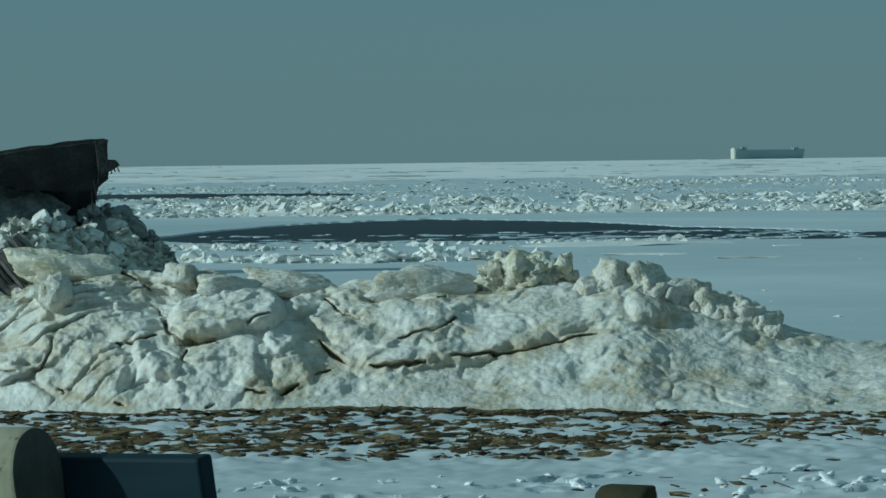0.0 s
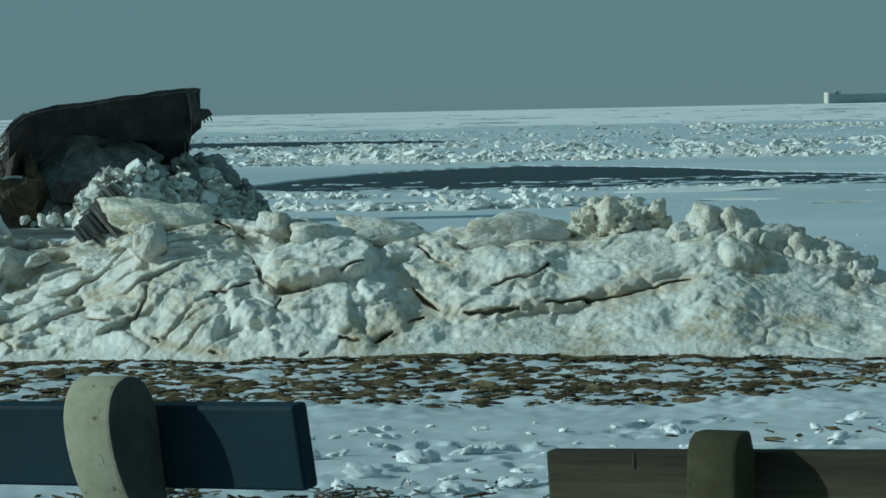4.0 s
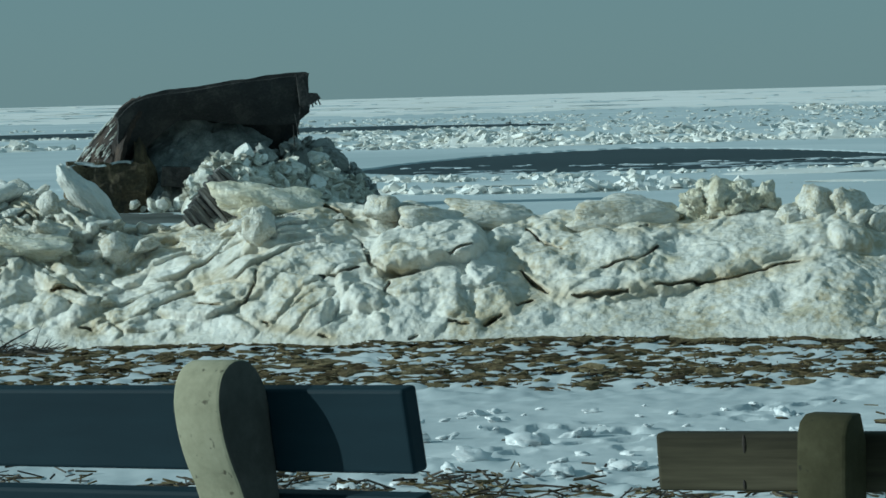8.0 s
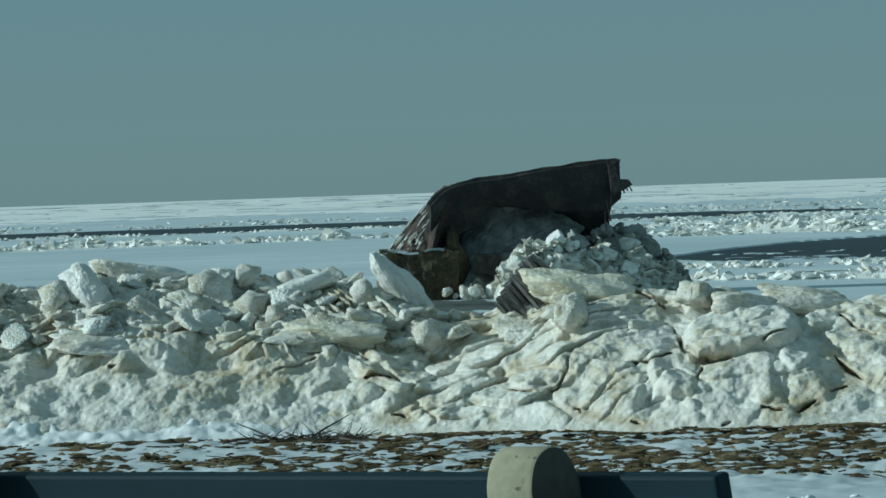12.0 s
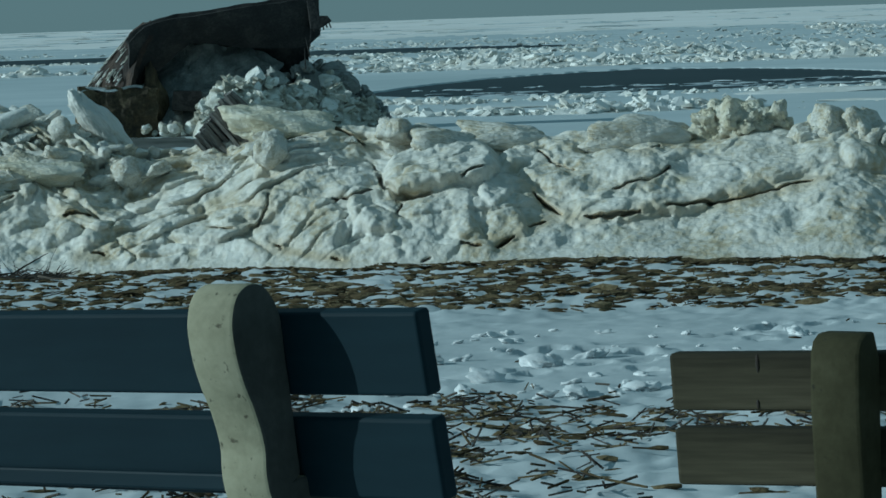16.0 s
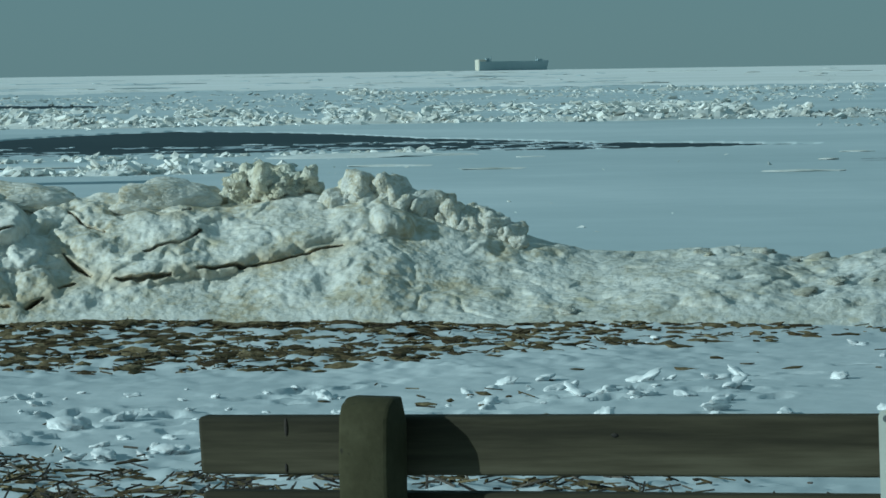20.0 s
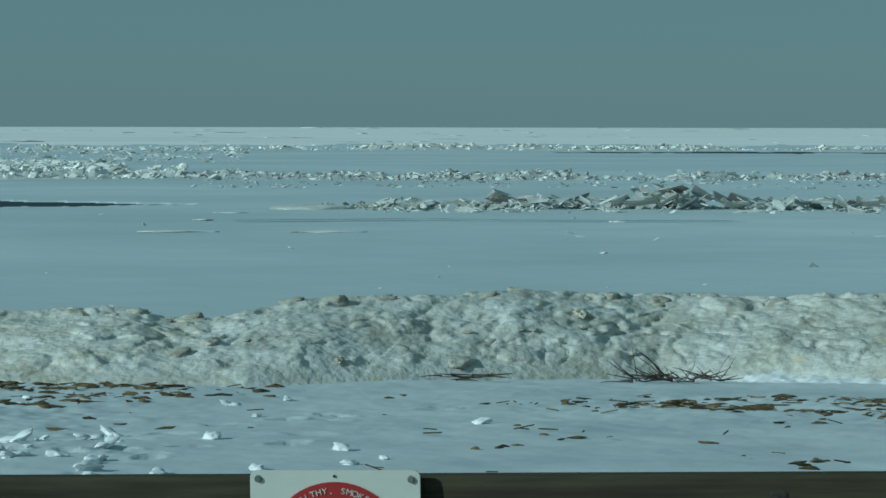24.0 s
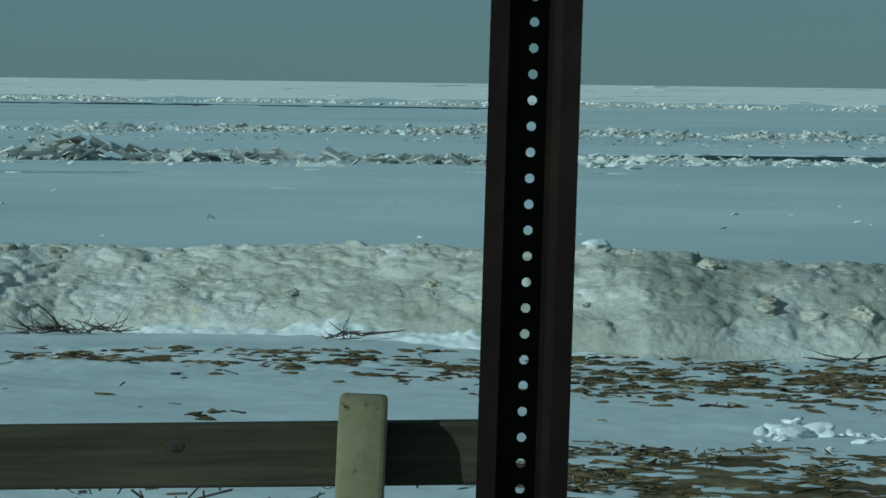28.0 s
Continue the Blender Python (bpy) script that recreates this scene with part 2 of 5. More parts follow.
def vnoise(x, y, z=0.0, seed=0):
    x, y, z = np.broadcast_arrays(np.asarray(x, float), y, z)
    ix, iy, iz = np.floor(x), np.floor(y), np.floor(z)
    fx, fy, fz = (f * f * (3 - 2 * f) for f in (x - ix, y - iy, z - iz))
    out = 0
    for a in (0, 1):
        for b in (0, 1):
            for c in (0, 1):
                w = (fx if a else 1 - fx) * (fy if b else 1 - fy) * (fz if c else 1 - fz)
                out = out + w * hashed(ix + a, iy + b, iz + c, seed)
    return out * 2 - 1


def fbm(x, y, z=0.0, octaves=4, seed=0, gain=0.5):
    out, amp = 0, 1.0
    for o in range(octaves):
        out = out + amp * vnoise(np.asarray(x) * 2**o, np.asarray(y) * 2**o, np.asarray(z) * 2**o, seed + o)
        amp *= gain
    return out


def cells(x, y, seed=0):
    """Distances to the nearest and next nearest of scattered points, the nearest one's number in 0..1 and the way from it."""
    ix, iy = np.floor(x), np.floor(y)
    d1, d2, who, ox, oy = np.full(x.shape, 9.0), np.full(x.shape, 9.0), np.zeros(x.shape), np.zeros(x.shape), np.zeros(x.shape)
    for a in (-1, 0, 1):
        for b in (-1, 0, 1):
            cx, cy = ix + a, iy + b
            px, py = cx + hashed(cx, cy, cx * 0, seed), cy + hashed(cx, cy, cx * 0, seed + 7)
            d = np.hypot(px - x, py - y)
            near = d < d1
            d2 = np.where(near, d1, np.minimum(d2, d))
            who = np.where(near, hashed(cx, cy, cx * 0, seed + 13), who)
            ox, oy = np.where(near, x - px, ox), np.where(near, y - py, oy)
            d1 = np.where(near, d, d1)
    return d1, d2, who, ox, oy


def raw_mesh(name, verts, faces, mats, smooth=False):
    """verts n x 3, faces n x 3 or n x 4 arrays."""
    me = bpy.data.meshes.new(name)
    k = faces.shape[1]
    me.vertices.add(len(verts))
    me.vertices.foreach_set("co", np.ascontiguousarray(verts, np.float32).ravel())
    me.loops.add(faces.size)
    me.loops.foreach_set("vertex_index", np.ascontiguousarray(faces, np.int32).ravel())
    me.polygons.add(len(faces))
    me.polygons.foreach_set("loop_start", np.arange(0, faces.size, k, dtype=np.int32))
    me.polygons.foreach_set("use_smooth", np.full(len(faces), smooth))
    me.update(calc_edges=True)
    for m in mats if isinstance(mats, (list, tuple)) else [mats]:
        me.materials.append(m)
    return me


def thing(name, label, category, group="", kind="", m=None):
    ob = tagged(new(name), label, category, group, kind)
    ob.empty_display_size = 0.1
    if m is not None:
        ob.matrix_world = m
    return ob


def put(name, me, parent=None, m=None, label=""):
    ob = new(name, me)
    ob.parent = parent
    if m is not None:
        ob.matrix_basis = m
    return tagged(ob, label)


def part(name, bm, mat, parent, label="", m=None, smooth=False):
    me = bpy.data.meshes.new(name)
    bmesh.ops.recalc_face_normals(bm, faces=bm.faces)
    for f in bm.faces:
        f.smooth = smooth
    bm.to_mesh(me)
    bm.free()
    me.materials.append(mat)
    return put(name, me, parent, m, label)


def box(size, centre=(0, 0, 0), bevel=0.0, segments=2):
    bm = bmesh.new()
    bmesh.ops.create_cube(bm, size=1)
    for v in bm.verts:
        v.co = Vector([c + a * s for c, a, s in zip(centre, v.co, size)])
    if bevel:
        bmesh.ops.bevel(bm, geom=list(bm.edges), offset=bevel, segments=segments, profile=0.5, affect="EDGES")
    return bm


def rough_box(size, centre, cuts, amp, seed):
    bm = bmesh.new()
    bmesh.ops.create_cube(bm, size=1)
    bmesh.ops.subdivide_edges(bm, edges=list(bm.edges), cuts=cuts, use_grid_fill=True)
    for v in bm.verts:
        p = Vector([c + a * s for c, a, s in zip(centre, v.co, size)])
        v.co = p + amp * (noise.noise_vector(p * 1.3 + Vector((seed, 0, 0))) + 0.5 * noise.noise_vector(p * 4 + Vector((0, seed, 0))))
    return bm


def extrude_profile(points, thick, axis="x", bevel=0.0):
    """A closed outline of (y, z) pushed thick metres along x, about x = 0; axis "y": the outline is (x, z)."""
    bm = bmesh.new()
    lay = (lambda p: (-thick / 2, p[0], p[1])) if axis == "x" else (lambda p: (p[0], -thick / 2, p[1]))
    face = bm.faces.new([bm.verts.new(lay(p)) for p in points])
    made = bmesh.ops.extrude_face_region(bm, geom=[face])
    shift = Vector((thick, 0, 0)) if axis == "x" else Vector((0, thick, 0))
    bmesh.ops.translate(bm, verts=[v for v in made["geom"] if isinstance(v, bmesh.types.BMVert)], vec=shift)
    if bevel:
        rims = [e for e in bm.edges if abs((e.verts[0].co - e.verts[1].co).dot(shift)) < 1e-6]
        bmesh.ops.bevel(bm, geom=rims, offset=bevel, segments=2, profile=0.5, affect="EDGES")
    return bm


def ball(subdiv):
    bm = bmesh.new()
    bmesh.ops.create_icosphere(bm, subdivisions=subdiv, radius=1)
    v = np.array([x.co for x in bm.verts])
    f = np.array([[w.index for w in x.verts] for x in bm.faces])
    bm.free()
    return v / np.linalg.norm(v, axis=1)[:, None], f


BALLS = {n: ball(n) for n in (1, 2, 3, 4)}


def chunk(seed, subdiv=3, planes=9, soft=10.0, rough=0.06, round_=0.0):
    """A broken block about 1 m across: soft flat faces, rounded edges, lumpy skin."""
    rng = np.random.RandomState(seed)
    d, f = BALLS[subdiv]
    n = rng.normal(size=(planes, 3))
    n /= np.linalg.norm(n, axis=1)[:, None]
    n = np.vstack([n, np.eye(3), -np.eye(3)])
    dist = np.r_[rng.uniform(0.36, 0.5, planes), np.full(6, 0.5)]
    inv = np.maximum(d @ n.T, 0.02) / dist
    r = 1 / (np.sum(inv**soft, axis=1) ** (1 / soft))
    r = r * (1 - round_) + 0.45 * round_
    o = rng.uniform(0, 50, 3)
    p = d * r[:, None]
    r = r * (1 + rough * (fbm(p[:, 0] * 3 + o[0], p[:, 1] * 3 + o[1], p[:, 2] * 3 + o[2], 3, seed) - 0.5 * np.abs(vnoise(p[:, 0] * 9, p[:, 1] * 9, p[:, 2] * 9, seed + 3))))
    return d * r[:, None], f


def soup(name, mats, pieces, smooth=False):
    """One mesh out of many pieces, each (verts, faces)."""
    vs, fs, n = [], [], 0
    for v, f in pieces:
        vs.append(v)
        fs.append(f + n)
        n += len(v)
    return raw_mesh(name, np.vstack(vs), np.vstack(fs), mats, smooth)


BOX_V = np.array([(x, y, z) for x in (-0.5, 0.5) for y in (-0.5, 0.5) for z in (-0.5, 0.5)])
BOX_F = np.array([(0, 1, 3), (0, 3, 2), (4, 6, 7), (4, 7, 5), (0, 4, 5), (0, 5, 1), (2, 3, 7), (2, 7, 6), (0, 2, 6), (0, 6, 4), (1, 5, 7), (1, 7, 3)])


def turned(v, rng, tilt, size, at, yaw=None):
    a, b, c = rng.uniform(-tilt, tilt), rng.uniform(-tilt, tilt), rng.uniform(0, 6.283) if yaw is None else yaw
    m = np.array(Euler((a, b, c)).to_matrix())
    return (v * size) @ m.T + at


def polar(right, r, z=0.0):
    """A place by the angle to the right of +y, in degrees, and the distance from the viewpoint's foot."""
    a = np.radians(right)
    return np.stack(np.broadcast_arrays(np.sin(a) * r, np.cos(a) * r, z), -1)

# ---- the ground: beach, frozen shallows and pack ice in one sheet to the horizon ----
ICE = -1.92          # top of the ice sheet
WATER = -1.985


def beach(r):
    return np.where(r < 9, 0.0, -0.0255 * (r - 9))


def sheet_level(r):
    return ICE + 3.36 * np.clip((r - 600) / 4200, 0, 1)


FOOT = ([-16, -9, -5, -3, 6.5, 13, 20, 24, 27, 30, 40], [27.4, 27.15, 26.35, 25.95, 25.2, 24.95, 26.0, 25.3, 24.2, 23.3, 23.4])


def foot_of_ridge(right):
    return np.interp(right, *FOOT)


# open leads in the ice: right angle, near edge and far edge as distances
LEADS = [
    ([-3.6, -2.7, -1.1, 1.3, 3.9, 5.5, 8.0, 12.1], [156, 150, 146, 146, 147, 147, 144, 148.6], [159, 172, 192, 207, 191, 174, 160, 150.5], 0.012),
    ([-16, -9.4, -4.0, -1.5, 0.5], [356, 352, 354, 362, 378], [432, 430, 425, 410, 380], 0.012),
    ([-16, -12, -9.4, -8.0], [141, 139, 138.5, 138], [144, 143, 142, 138.5], 0.006),
    ([18, 20, 23.5, 26, 28], [464, 460, 458, 460, 465], [466, 485, 486, 483, 466], 0.025),
    ([28.6, 30, 32, 36], [161, 159, 158, 157], [162, 168, 171, 172], 0.01),
]


def lead_depth(right, r):
    """Above 0 inside a lead, growing from its edge."""
    right, r = np.broadcast_arrays(right, r)
    deep = np.full(right.shape, -1.0)
    some = (r > 130) & (r < 540) & (right > -17) & (right < 37)
    if not some.all():
        if some.any():
            deep[some] = lead_depth(right[some], r[some])
        return deep
    for turn, near, far, wild in LEADS:
        ragged = wild * r * (0.6 * fbm(right * 1.3, 0 * right, 3.1, 4, 5) + 0.35 * fbm(right * 6, r * 0.05, 1.7, 3, 8))
        inside = np.minimum(r + ragged - np.interp(right, turn, near), np.interp(right, turn, far) - r + ragged * 0.7)
        inside = np.where((right < turn[0]) | (right > turn[-1]), -1.0, inside)
        deep = np.maximum(deep, inside)
    return deep


def foot_prints():
    rng = np.random.RandomState(4)
    marks = []
    for right0, r0, right1, r1, n in ((-3, 15.2, 12, 17.6, 30), (-1, 17.2, 9, 14.6, 24), (8.5, 17.0, 17.5, 23.5, 11), (0, 16.0, 5, 19.0, 14), (10, 16.2, 15, 19.5, 5)):
        for k in range(n):
            f = (k + rng.uniform(-0.3, 0.3)) / n
            marks.append((right0 + (right1 - right0) * f + rng.normal() * 0.35, r0 + (r1 - r0) * f + rng.normal() * 0.25, rng.uniform(0, 3.14), rng.uniform(0.02, 0.045)))
    return marks


PRINTS = foot_prints()


def rough_snow(right, r):
    """Trodden and lumpy towards the left and in the wrack lines, smooth elsewhere to the right."""
    lines = np.clip(1 - np.abs(r - np.interp(right, [17, 22, 27, 34], [22.6, 22.3, 21.4, 20.4])) / 2.2, 0, 1) * np.clip((right - 16) / 4, 0, 1)
    between_lines = np.interp(r, [13.8, 15.2, 18.4, 19.8], [1, 0.22, 0.22, 1])
    return np.maximum(np.interp(right, [-16, 7, 13, 26, 30, 40], [1, 1, 0.22, 0.22, 0.6, 0.6]) * between_lines, 0.85 * lines)


def hummocks_of_snow(right, r, x, y):
    return rough_snow(right, r) * (0.009 * fbm(x * 3.4, y * 2.6, 4, 2, 171) + 0.017 * vnoise(x * 7.3 + y * 2, y * 5.0, 4, 174) + 0.012 * vnoise(x * 15 - y * 3, y * 11, 4, 175))


def ground_level(right, r):
    x, y = np.sin(np.radians(right)) * r, np.cos(np.radians(right)) * r
    foot = foot_of_ridge(right)
    sand = beach(r) + 0.035 * fbm(x * 0.35, y * 0.35, 0, 3, 21) + 0.007 * fbm(x * 2.2, y * 2.2, 0, 3, 22)
    some = (r > 13) & (r < 25) & (right > -5) & (right < 20)
    part_x, part_y, dent = x[some], y[some], np.zeros(int(some.sum()))
    for pr, pd, turn, deep in PRINTS if len(dent) else ():
        px, py = math.sin(radians(pr)) * pd, math.cos(radians(pr)) * pd
        close = np.flatnonzero((abs(part_x - px) < 0.6) & (abs(part_y - py) < 0.6))
        dx, dy = part_x[close] - px, part_y[close] - py
        a, b = dx * math.cos(turn) + dy * math.sin(turn), -dx * math.sin(turn) + dy * math.cos(turn)
        q = (a / 0.14) ** 2 + (b / 0.065) ** 2
        dent[close] += -deep * np.exp(-(q**3)) + 0.25 * deep * np.exp(-((np.sqrt(q) - 1.3) ** 2) * 16)
    sand[some] += np.clip(dent, -0.12, 0.05)
    sand += hummocks_of_snow(right, r, x, y) * np.clip((r - 9.5) * 2, 0, 1)
    sheet = sheet_level(r) + 0.02 * fbm(x * 0.05, y * 0.05, 0, 3, 31) * np.clip(r / 60, 0, 1)
    deep = lead_depth(right, r)
    sheet = np.where(deep > 0, -2.5, sheet)
    blend = np.clip((r - foot - 0.5) / 6.0, 0, 1)
    return np.where(r < foot + 0.5, sand, sand * (1 - blend) + sheet * blend)


def polar_sheet(name, turns, radii, level, mats, pick=None):
    a, r = np.meshgrid(turns, radii, indexing="ij")
    z = level(a, r)
    v = polar(a, r, z).reshape(-1, 3)
    i, j = np.meshgrid(np.arange(len(turns) - 1), np.arange(len(radii) - 1), indexing="ij")
    k = i * len(radii) + j
    f = np.stack([k, k + 1, k + len(radii) + 1, k + len(radii)], -1).reshape(-1, 4)
    me = raw_mesh(name, v, f, mats, True)
    if pick is not None:
        me.polygons.foreach_set("material_index", pick(a[:-1, :-1], r[:-1, :-1]).astype(np.int32).ravel())
    return me


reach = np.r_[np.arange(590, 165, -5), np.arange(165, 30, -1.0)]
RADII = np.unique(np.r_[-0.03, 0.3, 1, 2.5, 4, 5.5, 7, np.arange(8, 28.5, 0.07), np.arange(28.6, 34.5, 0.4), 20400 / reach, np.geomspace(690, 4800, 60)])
TURNS = np.r_[-180:-16:24j, np.arange(-16, 37, 0.075), 37.5:180:22j]
# close by and behind, added dark ground out of view holds back bounced light
ground = new("ground", polar_sheet("ground", TURNS, RADII, ground_level, [M_SNOW, M_SHEET, M_FAR, M_UNSEEN_ASPHALT], lambda a, r: np.where((r < 5) | ((abs(a - 10) > 50) & (r < 45)), 3, np.where(r > 650 * (1 + 0.06 * fbm(a * 1.5, r * 0.002, 0, 3, 33)), 2, r > foot_of_ridge(a) + 2))))
tagged(ground, "snow-covered beach running out into flat frozen sea ice", "ground", kind="structure")
water = new("water", polar_sheet("water", np.linspace(-60, 80, 60), np.geomspace(60, 640, 40), lambda a, r: WATER + 0 * r, M_WATER))
tagged(water, "dark open water in leads between the ice sheets", "water", kind="structure")

# ---- the ice ridge along the shore ----
CREST = (
    [-16, -14.5, -13.7, -13.15, -12.6, -11.8, -10.9, -9.9, -9.0, -8.2, -7.4, -6.5, -5.8, -5.3, -4.5, -3.9, -3.0, -2.2, -1.5, -0.7, 0.35, 1.3, 2.0, 3.2, 3.8, 4.4, 5.0, 5.6, 6.3, 6.95, 7.6,
     8.3, 9.7, 11.15, 11.7, 12.4, 13.9, 16.3, 17.7, 19.6, 22.8, 25.7, 29.0, 30.5, 31.9, 34, 40],
    [130, 150, 160, 140, 130, 140, 155, 158, 160, 175, 220, 212, 190, 166, 162, 184, 196, 194, 192, 216, 214, 205, 220, 218, 218, 188, 206, 236, 262, 288, 308,
     320, 321, 318, 338, 337, 304, 297, 288, 296, 291, 287, 292, 296, 313, 305, 305],
)


def ridge_shape(right):
    foot = foot_of_ridge(right)
    wide = np.interp(right, [-16, -8, -4, 6, 9, 13, 20, 40], [2.4, 2.2, 2.1, 2.1, 1.9, 1.7, 1.5, 1.5])
    top = foot + wide
    return foot, top, EYE - np.interp(right, *CREST) * top / 6000


# broken plates and cracks of the front, by the angle to the right and below the level, in degrees as seen from the path
PLATES, CRACKS = [], []


def plate(right, down, long, tall, turn, thick):
    """A plate of ice: middle, half its length and height, its rise to the right, how far it stands out."""
    PLATES.append((right, down, long, tall, radians(turn), thick))


def crack(*course):
    """A crack along points, then half its width in metres and how sandy its lips are."""
    CRACKS.append((np.array(course[:-2]), course[-2], course[-1]))


plate(-2.20, 2.56, 1.03, 0.44, 9, 0.2)
plate(-2.37, 3.51, 0.78, 0.59, 14, 0.07)
plate(-3.37, 3.20, 0.46, 0.46, -1, 0.11)
plate(-4.26, 2.69, 0.94, 0.34, 8, 0.10)
plate(-4.67, 3.45, 0.81, 0.48, -7, 0.13)
plate(-5.71, 3.08, 0.63, 0.36, 19, 0.14)
plate(-6.60, 2.82, 0.76, 0.21, 29, 0.11)
plate(-7.26, 2.56, 0.86, 0.17, 32, 0.10)
plate(-6.02, 2.55, 0.72, 0.23, 15, 0.08)
plate(-5.11, 2.21, 0.33, 0.33, -1, 0.22)
plate(-5.82, 2.01, 0.53, 0.17, 9, 0.10)
plate(-6.16, 2.26, 0.31, 0.23, 19, 0.13)
plate(-4.06, 2.20, 0.59, 0.36, 9, 0.07)
plate(-6.20, 3.71, 0.59, 0.19, 19, 0.09)
plate(-5.30, 3.83, 0.50, 0.21, -5, 0.10)
plate(-4.11, 3.92, 0.40, 0.13, -9, 0.09)
plate(-3.29, 3.91, 0.44, 0.21, 11, 0.10)
plate(-2.60, 3.96, 0.31, 0.19, -21, 0.11)
plate(-1.65, 3.96, 0.31, 0.21, 9, 0.09)
plate(-1.22, 3.44, 0.40, 0.40, 19, 0.06)
plate(-1.24, 2.95, 0.34, 0.29, 29, 0.09)
plate(-6.80, 3.21, 0.50, 0.23, 25, 0.11)
plate(-7.24, 3.58, 0.59, 0.21, 21, 0.10)
plate(-8.04, 3.39, 0.53, 0.17, 25, 0.10)
plate(-7.68, 3.93, 0.67, 0.13, 7, 0.06)
plate(-8.61, 3.23, 0.57, 0.19, 23, 0.09)
plate(-2.94, 2.01, 0.27, 0.17, 9, 0.12)
plate(-2.47, 1.90, 0.29, 0.15, 4, 0.12)
plate(2.00, 2.74, 2.44, 0.54, 9, 0.09)
plate(0.32, 3.12, 0.59, 0.19, 23, 0.13)
plate(-0.10, 2.71, 0.78, 0.40, -17, 0.10)
plate(-0.86, 2.40, 0.40, 0.21, 9, 0.13)
plate(-0.33, 2.27, 0.57, 0.13, -9, 0.10)
plate(1.91, 2.42, 0.59, 0.13, 7, 0.12)
plate(3.43, 2.20, 0.69, 0.19, 7, 0.09)
plate(2.58, 2.29, 0.48, 0.13, 11, 0.10)
plate(0.85, 2.78, 0.67, 0.21, 13, 0.06)
plate(2.95, 2.63, 0.29, 0.13, 9, 0.08)
plate(4.94, 2.49, 0.38, 0.23, -11, 0.12)
plate(1.43, 2.65, 0.38, 0.11, 3, 0.06)
plate(-8.20, 2.20, 0.67, 0.25, 25, 0.10)
plate(-7.44, 2.08, 0.57, 0.21, 27, 0.12)
plate(-8.87, 2.65, 0.67, 0.21, 19, 0.09)
plate(-9.26, 3.11, 0.57, 0.19, 17, 0.07)
plate(-10.16, 2.46, 0.91, 0.17, 4, 0.16)
plate(-9.80, 2.85, 1.10, 0.12, 11, 0.08)
plate(-11.96, 2.15, 0.59, 0.65, -7, 0.16)
plate(-13.17, 1.72, 0.44, 0.44, 38, 0.16)
plate(-11.36, 1.60, 0.86, 0.29, -22, 0.16)
plate(-12.26, 2.73, 0.76, 0.17, 0, 0.16)
plate(-10.66, 2.96, 0.48, 0.13, 14, 0.08)
plate(-8.08, 2.83, 0.57, 0.15, 10, 0.10)
plate(-8.64, 2.66, 0.57, 0.19, 8, 0.09)
plate(-7.68, 2.60, 0.48, 0.17, 28, 0.10)
plate(-6.91, 2.44, 0.57, 0.21, 30, 0.12)
plate(-13.48, 2.47, 0.44, 0.29, 8, 0.14)
plate(-8.43, 2.19, 0.57, 0.19, 6, 0.14)
plate(-9.57, 2.05, 0.57, 0.29, 18, 0.15)
plate(-8.99, 1.79, 0.48, 0.23, 8, 0.15)
plate(-13.52, 1.23, 0.38, 0.38, 18, 0.15)
crack((-0.82, 2.88), (-0.50, 3.17), (-0.07, 3.40), (0.55, 3.46), (1.22, 3.36), (1.98, 3.28), (2.84, 3.16), (3.51, 3.03), (4.27, 2.91), .016, .8)
crack((-3.36, 2.34), (-3.31, 2.62), (-3.22, 2.87), (-2.94, 3.10), (-2.50, 3.08), (-1.93, 2.90), (-1.33, 2.67), .014, .3)
crack((-3.30, 2.50), (-3.20, 2.87), (-2.95, 3.10), .02, .2)
crack((-3.0, 3.10), (-2.34, 3.02), (-1.7, 2.83), (-1.25, 2.66), .024, .2)
crack((-2.87, 3.16), (-3.07, 3.44), (-2.94, 3.68), .013, .2)
crack((-1.64, 2.81), (-1.62, 3.17), .009, .1)
crack((-1.30, 3.88), (-0.99, 3.74), (-0.84, 3.58), (-0.46, 3.45), .014, .9)
crack((-5.13, 2.90), (-5.19, 3.16), (-5.35, 3.43), (-5.86, 3.53), (-6.19, 3.45), .006, .7)
crack((-4.13, 3.06), (-3.75, 3.06), (-3.36, 2.91), .007, .3)
crack((-5.06, 3.76), (-4.82, 3.87), (-4.49, 3.95), (-3.87, 4.04), .010, 1)
crack((-8.42, 3.82), (-8.15, 3.73), (-7.93, 3.76), .020, .8)
crack((-7.22, 3.04), (-6.69, 2.66), .009, .3)
crack((-8.62, 3.15), (-8.15, 3.14), .008, .9)
crack((0.69, 2.30), (1.24, 2.45), (1.55, 2.28), .012, .8)
crack((0.65, 3.03), (1.42, 2.85), (1.67, 2.73), .008, .4)
crack((-2.61, 4.08), (-2.34, 3.99), (-2.41, 3.81), .009, .2)
crack((-1.93, 3.83), (-1.55, 3.89), .007, .3)
crack((-4.24, 1.74), (-3.72, 1.96), (-3.48, 2.12), .014, 1)
crack((-0.57, 2.31), (-0.24, 2.61), (0.09, 2.73), .006, .2)
crack((-10.57, 3.08), (-9.80, 2.96), (-9.37, 2.86), .008, .5)
crack((-8.61, 3.18), (-8.12, 3.15), .010, 1)
crack((-11.04, 2.96), (-10.66, 2.93), .010, .9)
crack((-10.44, 2.30), (-10.40, 1.83), .016, .1)
crack((-7.20, 2.38), (-6.71, 2.16), .010, .7)
crack((-12.93, 2.79), (-12.36, 2.86), .010, .7)


